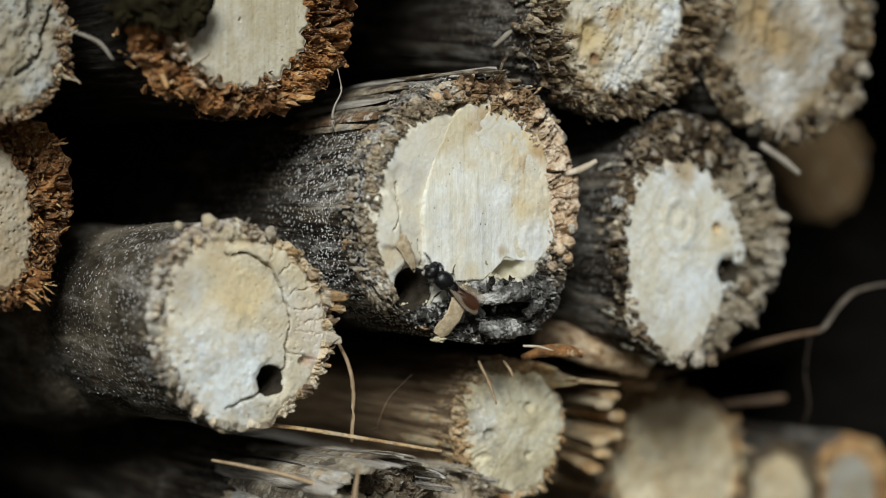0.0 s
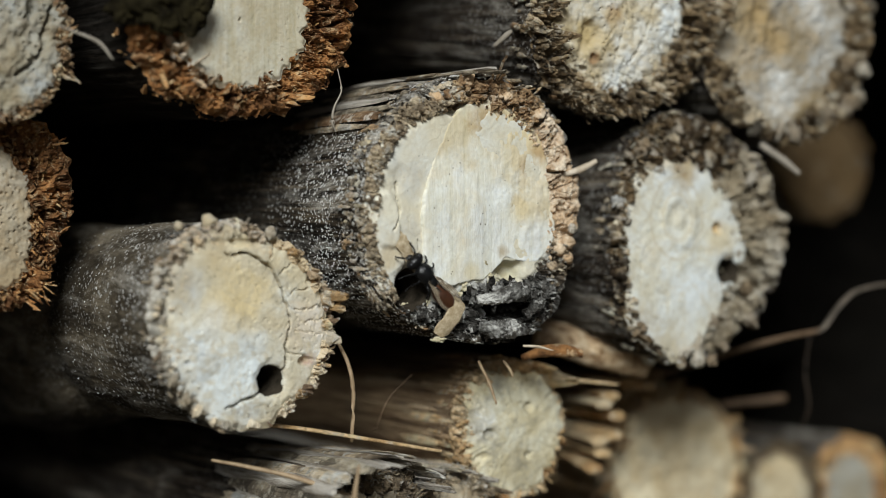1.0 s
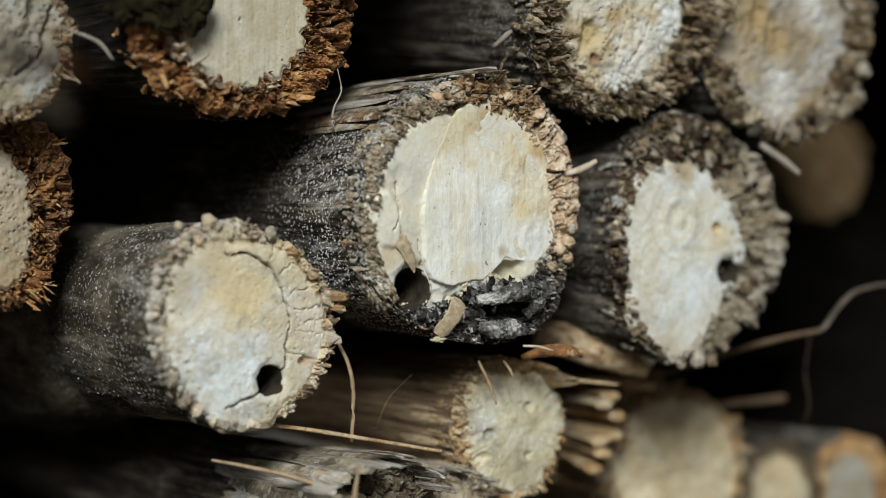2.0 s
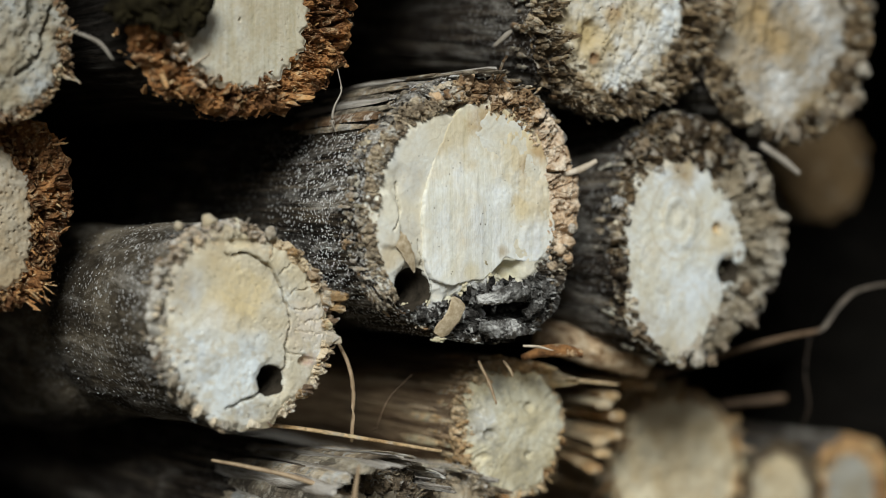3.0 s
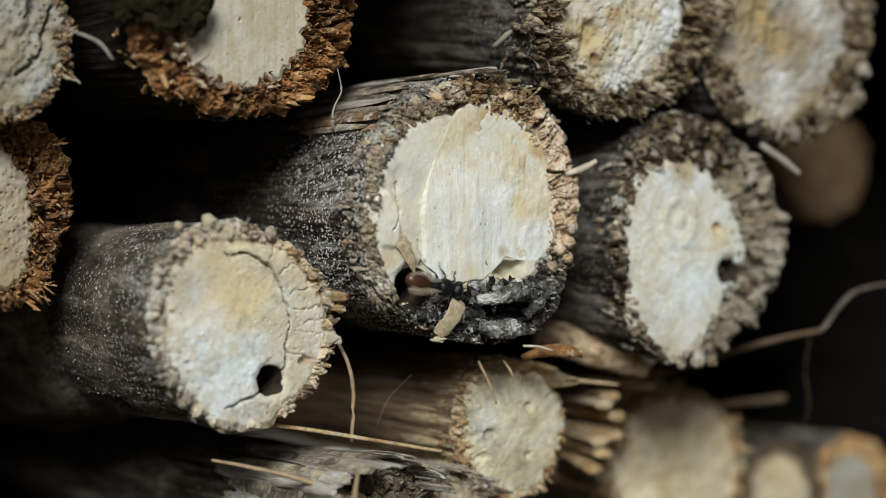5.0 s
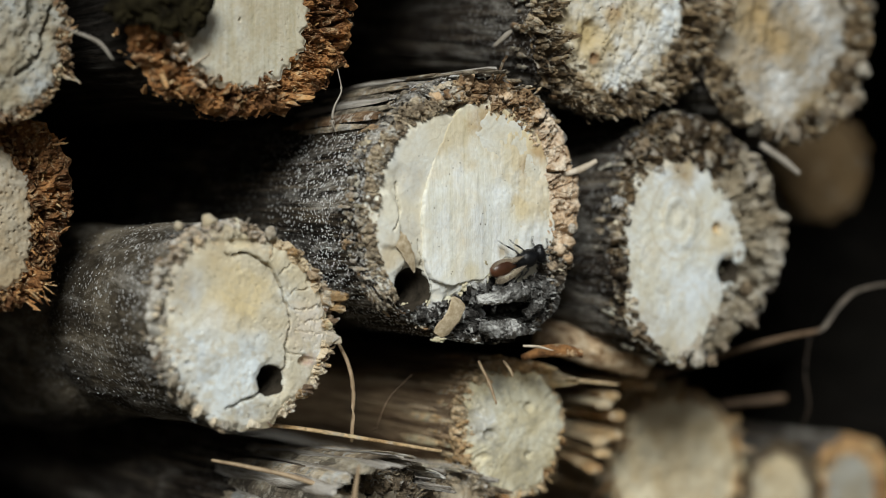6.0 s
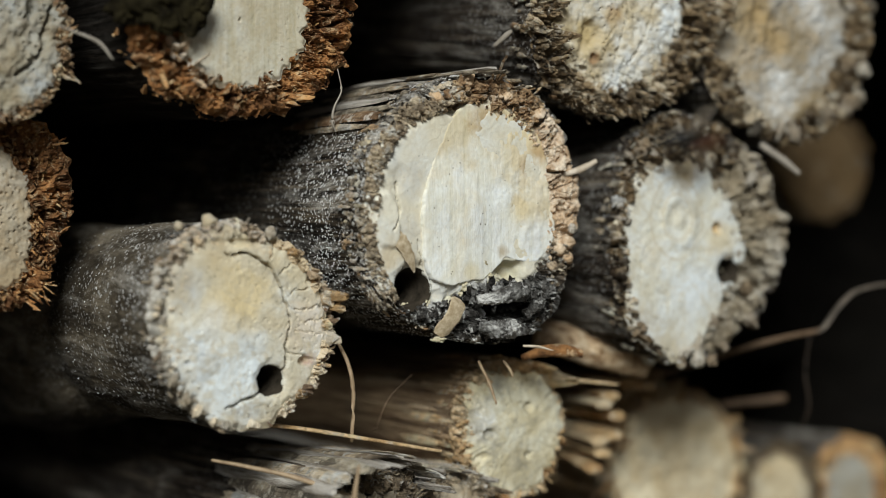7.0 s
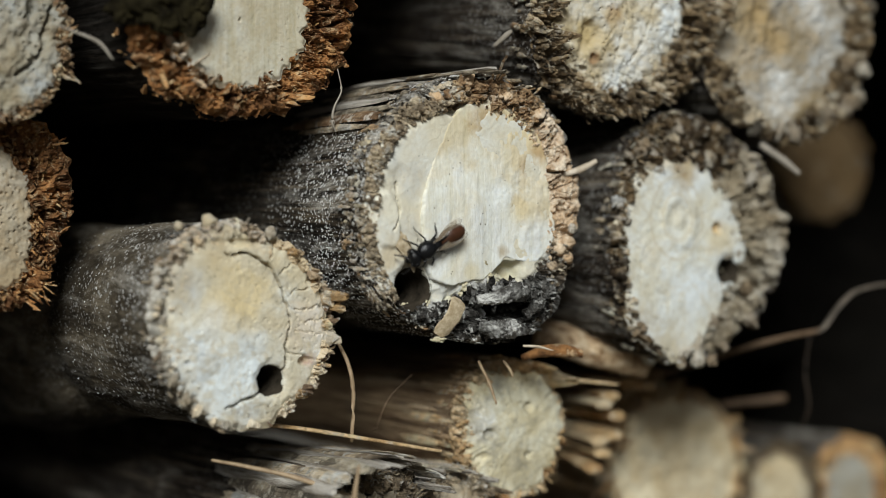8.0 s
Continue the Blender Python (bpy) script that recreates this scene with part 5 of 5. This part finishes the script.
def ellipsoid(centre, radii, rows=14, cols=18, pinch=0.0):
    v = []
    for i in range(rows):
        lat = math.pi * (i + 0.02) / (rows - 0.96)
        for j in range(cols):
            lon = 2 * math.pi * j / cols
            k = 1 - pinch * math.cos(lat)
            v.append((-math.cos(lat), math.sin(lat) * math.cos(lon) * k, math.sin(lat) * math.sin(lon) * k))
    faces = grid_faces(rows, cols) + [list(range(cols))[::-1], list(range((rows - 1) * cols, rows * cols))]
    return np.array(v) * np.array(radii) + np.array(centre), faces


wasp = tagged(new("wasp"), "small black wasp with red-brown abdomen and smoky wings", "wasp")
part("thorax", merge([ellipsoid((0.65, 0, 0.95), (1.05, 0.92, 0.75)), ellipsoid((-0.35, 0, 0.9), (0.75, 0.72, 0.58)), ellipsoid((1.35, 0, 0.9), (0.4, 0.42, 0.4))]), black, wasp)
head = part("head", merge([ellipsoid((2.15, 0, 0.88), (0.62, 0.92, 0.7)), ellipsoid((1.75, 0, 0.85), (0.35, 0.3, 0.3)), ellipsoid((2.7, 0, 0.5), (0.25, 0.35, 0.3))]), black, wasp)
for sgn in (-1, 1):
    part("eye", ellipsoid((2.22, 0.62 * sgn, 0.95), (0.42, 0.34, 0.5)), black, head)
    part("antenna", tube(curve_points([(2.6, 0.22 * sgn, 1.05), (2.9, 0.4 * sgn, 1.35), (3.2, 0.7 * sgn, 1.1), (3.55, 0.95 * sgn, 0.6), (3.75, 1.05 * sgn, 0.35)], 14), [0.07] * 4 + [0.085] * 9 + [0.05], 6), black, head)
part("abdomen", merge([tube(curve_points([(-0.7, 0, 0.85), (-0.9, 0, 0.85), (-1.1, 0, 0.85)], 6), [0.16, 0.15, 0.18, 0.24, 0.32, 0.4], 10, 1.0, 0.0),
                       ellipsoid((-2.35, 0, 0.85), (1.6, 0.86, 0.7), 18, 22, -0.12)]), red, wasp)
wings = []
for sgn in (-1, 1):
    for base, length, width, tilt in (((0.1, 0.4 * sgn, 1.45), 4.0, 0.6, -5), ((-0.2, 0.38 * sgn, 1.38), 3.1, 0.5, -1)):
        top_v, n = [], 22
        for face in (0, 1):
            for i in range(n):
                a = 2 * math.pi * i / n
                u = 0.5 - 0.5 * math.cos(a)
                wv = math.sin(a) * width * (0.35 + 0.75 * u)
                top_v.append((-u * length, wv, 0.02 * face + 0.05 * math.sin(3 * u + wv)))
        wing = part("wing", (top_v, [list(range(n)), list(range(n, 2 * n))[::-1]] + [[i, i + n, (i + 1) % n + n, (i + 1) % n] for i in range(n)]), wing_mat, wasp)
        wing.matrix_basis = pose(base[0] / 1000, base[1] / 1000, base[2] / 1000, 0, -3, -(tilt + 3) * sgn)
        part("vein", tube(curve_points([(0, 0.05, 0.05), (-length * 0.35, width * 0.55 * sgn * -1, 0.06), (-length * 0.75, width * 0.7 * sgn * -1, 0.06)], 9), [0.05, 0.045, 0.04, 0.04, 0.04, 0.035, 0.03, 0.03, 0.02], 5), black, wing)
        wings.append((wing, base, tilt, sgn))
legs = []
for i, (x, reach, sweep) in enumerate(((1.15, 1.1, 38), (0.45, 1.2, -8), (-0.15, 1.6, -46))):
    for sgn in (-1, 1):
        leg = part("leg", merge([tube(curve_points([(0, 0, 0), (reach * 0.28, 0, 0.28), (reach * 0.6, 0, 0.42)], 7), [0.11, 0.13, 0.15, 0.15, 0.13, 0.1, 0.08], 7),
                                 tube(curve_points([(reach * 0.58, 0, 0.42), (reach * 0.85, 0, 0.0), (reach * 1.05, 0, -0.42)], 7), [0.06, 0.075, 0.085, 0.095, 0.09, 0.08, 0.06], 7),
                                 tube(curve_points([(reach * 1.04, 0, -0.4), (reach * 1.3, 0.05, -0.62), (reach * 1.65, 0.12, -0.68)], 7), [0.045] * 5 + [0.04, 0.03], 6)]), black, wasp)
        base = (x / 1000, 0.42 * sgn / 1000, 0.00068)
        leg.matrix_basis = pose(*base, 0, 0, sgn * (90 - sweep))
        legs.append((leg, base, sgn, sweep, i))


def sit(x, z, heading, y=-0.4, dip=0.0, lean=0.0):
    """The wasp over the cut, in millimetres from the middle of the shelf; heading in the plane of the cuts, dip of the head, lean to the side."""
    a = radians(heading)
    if y > -3:
        x += 0.65 * (y + 0.3)
    base = Matrix(((math.cos(a), -math.sin(a), 0, 0), (0, 0, -1, 0), (math.sin(a), math.cos(a), 0, 0), (0, 0, 0, 1)))
    return Matrix.Translation((x / 1000, y / 1000, 1.2 + z / 1000)) @ pose(0, 0, 0, 0, 0, lean) @ base @ pose(0.0005, 0, 0, 0, dip, 0)


# seconds; across, up, heading, depth, dip, lean
WASP = [
    (0.0, 0.4, -3.8, 140, -0.6, 10, 0), (0.1, 0.08, -3.71, 154, -0.5, 12, 0), (0.2, -0.18, -3.35, 159, -0.3, 15, 0), (0.3, -0.56, -3.13, 166, -0.1, 18, 0),
    (0.4, -0.78, -2.95, 181, 0.1, 22, 0), (0.5, -1.23, -3.18, 179, 0.3, 25, 0), (0.6, -1.87, -3.52, 174, 0.6, 28, 0), (0.7, -2.07, -3.52, 174, 0.6, 28, 0),
    (0.8, -1.97, -3.79, 170, 0.5, 28, 0), (0.9, -1.88, -3.77, 152, 0.2, 15, 0), (1.0, -2.05, -3.18, 131, -0.2, 5, 0), (1.1, -2.14, -3.31, 127, -0.2, 0, 0),
    (1.2, -2.57, -1.22, 79, -0.3, 0, 0), (1.3, -2.82, -0.79, 87, -0.3, 0, 0), (1.4, -3.04, 0.63, 97, -0.3, 0, 0), (1.5, -3.6, 0.76, 143, 0.1, 0, 0),
    (1.6, -4.16, 1.09, 156, 0.1, 0, 0), (1.7, -3.78, 0.95, 159, -0.3, 0, 0), (1.8, -13.0, 3.5, 165, -5.0, -15, 0), (1.9, -30.0, 8.0, 170, -18.0, -20, 0), (2.0, -58.0, 14.0, 172, -40.0, -10, 0),
    (2.2, -110.0, 24.0, 174, -80.0, 0, 0), (3.0, -115.0, 5.0, 90, -60.0, 0, 0), (3.6, -105.0, -6.0, 20, -30.0, 0, 0), (3.8, -50.0, -2.0, 2, -10.0, 0, -20),
    (3.9, -9.99, -2.67, 1, -1.6, 0, -20), (4.0, -7.6, -2.74, 4, -0.4, 5, -20), (4.1, -7.0, -2.61, 9, -0.2, 8, -20), (4.2, -6.2, -2.55, 5, -0.2, 10, -18), (4.3, -6.5, -2.63, -2, -0.1, 12, -18),
    (4.4, -6.5, -2.37, -6, -0.1, 14, -18), (4.5, -5.9, -1.9, -8, 0.0, 16, -16), (4.6, -5.64, -2.6, -26, 0.0, 16, -14), (4.7, -5.04, -2.63, -27, -0.2, 12, -10),
    (4.9, -3.0, -3.2, -20, -0.6, 5, 0), (5.2, 1.0, -3.6, 5, -0.9, 0, 0), (5.5, 4.2, -3.4, 20, -0.8, 0, 0), (5.8, 5.80, -2.62, 32, -0.7, 0, 0), (5.9, 6.9, -2.36, 28, -0.6, 0, 0),
    (6.0, 8.0, -1.35, 17, -0.5, 0, 0), (6.1, 9.6, -1.41, 18, -0.5, 0, 0), (6.2, 10.47, -0.84, 13, -0.4, 5, 0), (6.3, 10.70, -0.84, 14, -0.3, 8, 0), (6.4, 11.97, -1.01, 6, -0.3, 10, 10),
    (6.5, 14.18, -2.08, 13, -0.2, 10, 15), (6.6, 15.22, -1.65, 12, -0.4, 0, 15), (6.7, 19.1, -2.55, 30, -12.5, -10, 0), (6.8, 41.0, 7.6, 80, -26.0, -10, 0), (6.9, 36.4, 14.3, 150, -9.0, -5, 0),
    (7.0, 27.5, 10.6, 172, -3.4, 0, 0), (7.1, 10.12, 5.20, 90, -0.7, 0, 0), (7.2, 10.22, 5.28, 95, -0.7, 0, 0), (7.3, 8.68, 6.57, 138, -0.7, 0, 0), (7.4, 8.2, 6.6, 194, -0.7, 0, 0),
    (7.5, 8.25, 6.2, 197, -0.7, 0, 0), (7.57, 6.1, 4.6, 214, -0.7, 0, 0), (7.63, 5.8, 4.5, 215, -0.7, 0, 0), (7.7, 2.75, 2.56, 210, -0.7, 0, 0), (7.8, -0.53, 1.17, 199, -0.7, 0, 0), (7.9, -2.0, 0.1, 193, -0.4, 4, 0), (8.0, -1.5, 0.5, 207, -0.4, 4, 0)]


def motions():
    walk(wasp, [(t, sit(x, z, heading, y, dip, lean)) for t, x, z, heading, y, dip, lean in WASP])
    flying = [(1.75, 3.85), (6.65, 7.05)]
    for leg, base, sgn, sweep, pair in legs:
        rows = []
        for k in range(81):
            t = k / 10
            swing = 13 * math.sin(2 * math.pi * (t * 3.7 + (0.5 if (pair + (sgn > 0)) % 2 else 0.0)))
            rows.append((t, pose(*base, 0, 4 * math.cos(2 * math.pi * t * 3.7 + pair), sgn * (90 - sweep) + swing)))
        walk(leg, rows)
    for wing, base, tilt, sgn in wings:
        rows = []
        for k in range(81):
            t = k / 10
            spread = 55 if any(a < t < b for a, b in flying) else 0
            rows.append((t, pose(base[0] / 1000, base[1] / 1000, base[2] / 1000, 0, -3 - (12 if spread and k % 2 else 0), -(tilt + (14 if sgn < 0 else 6) + spread) * sgn)))
        walk(wing, rows)


motions()
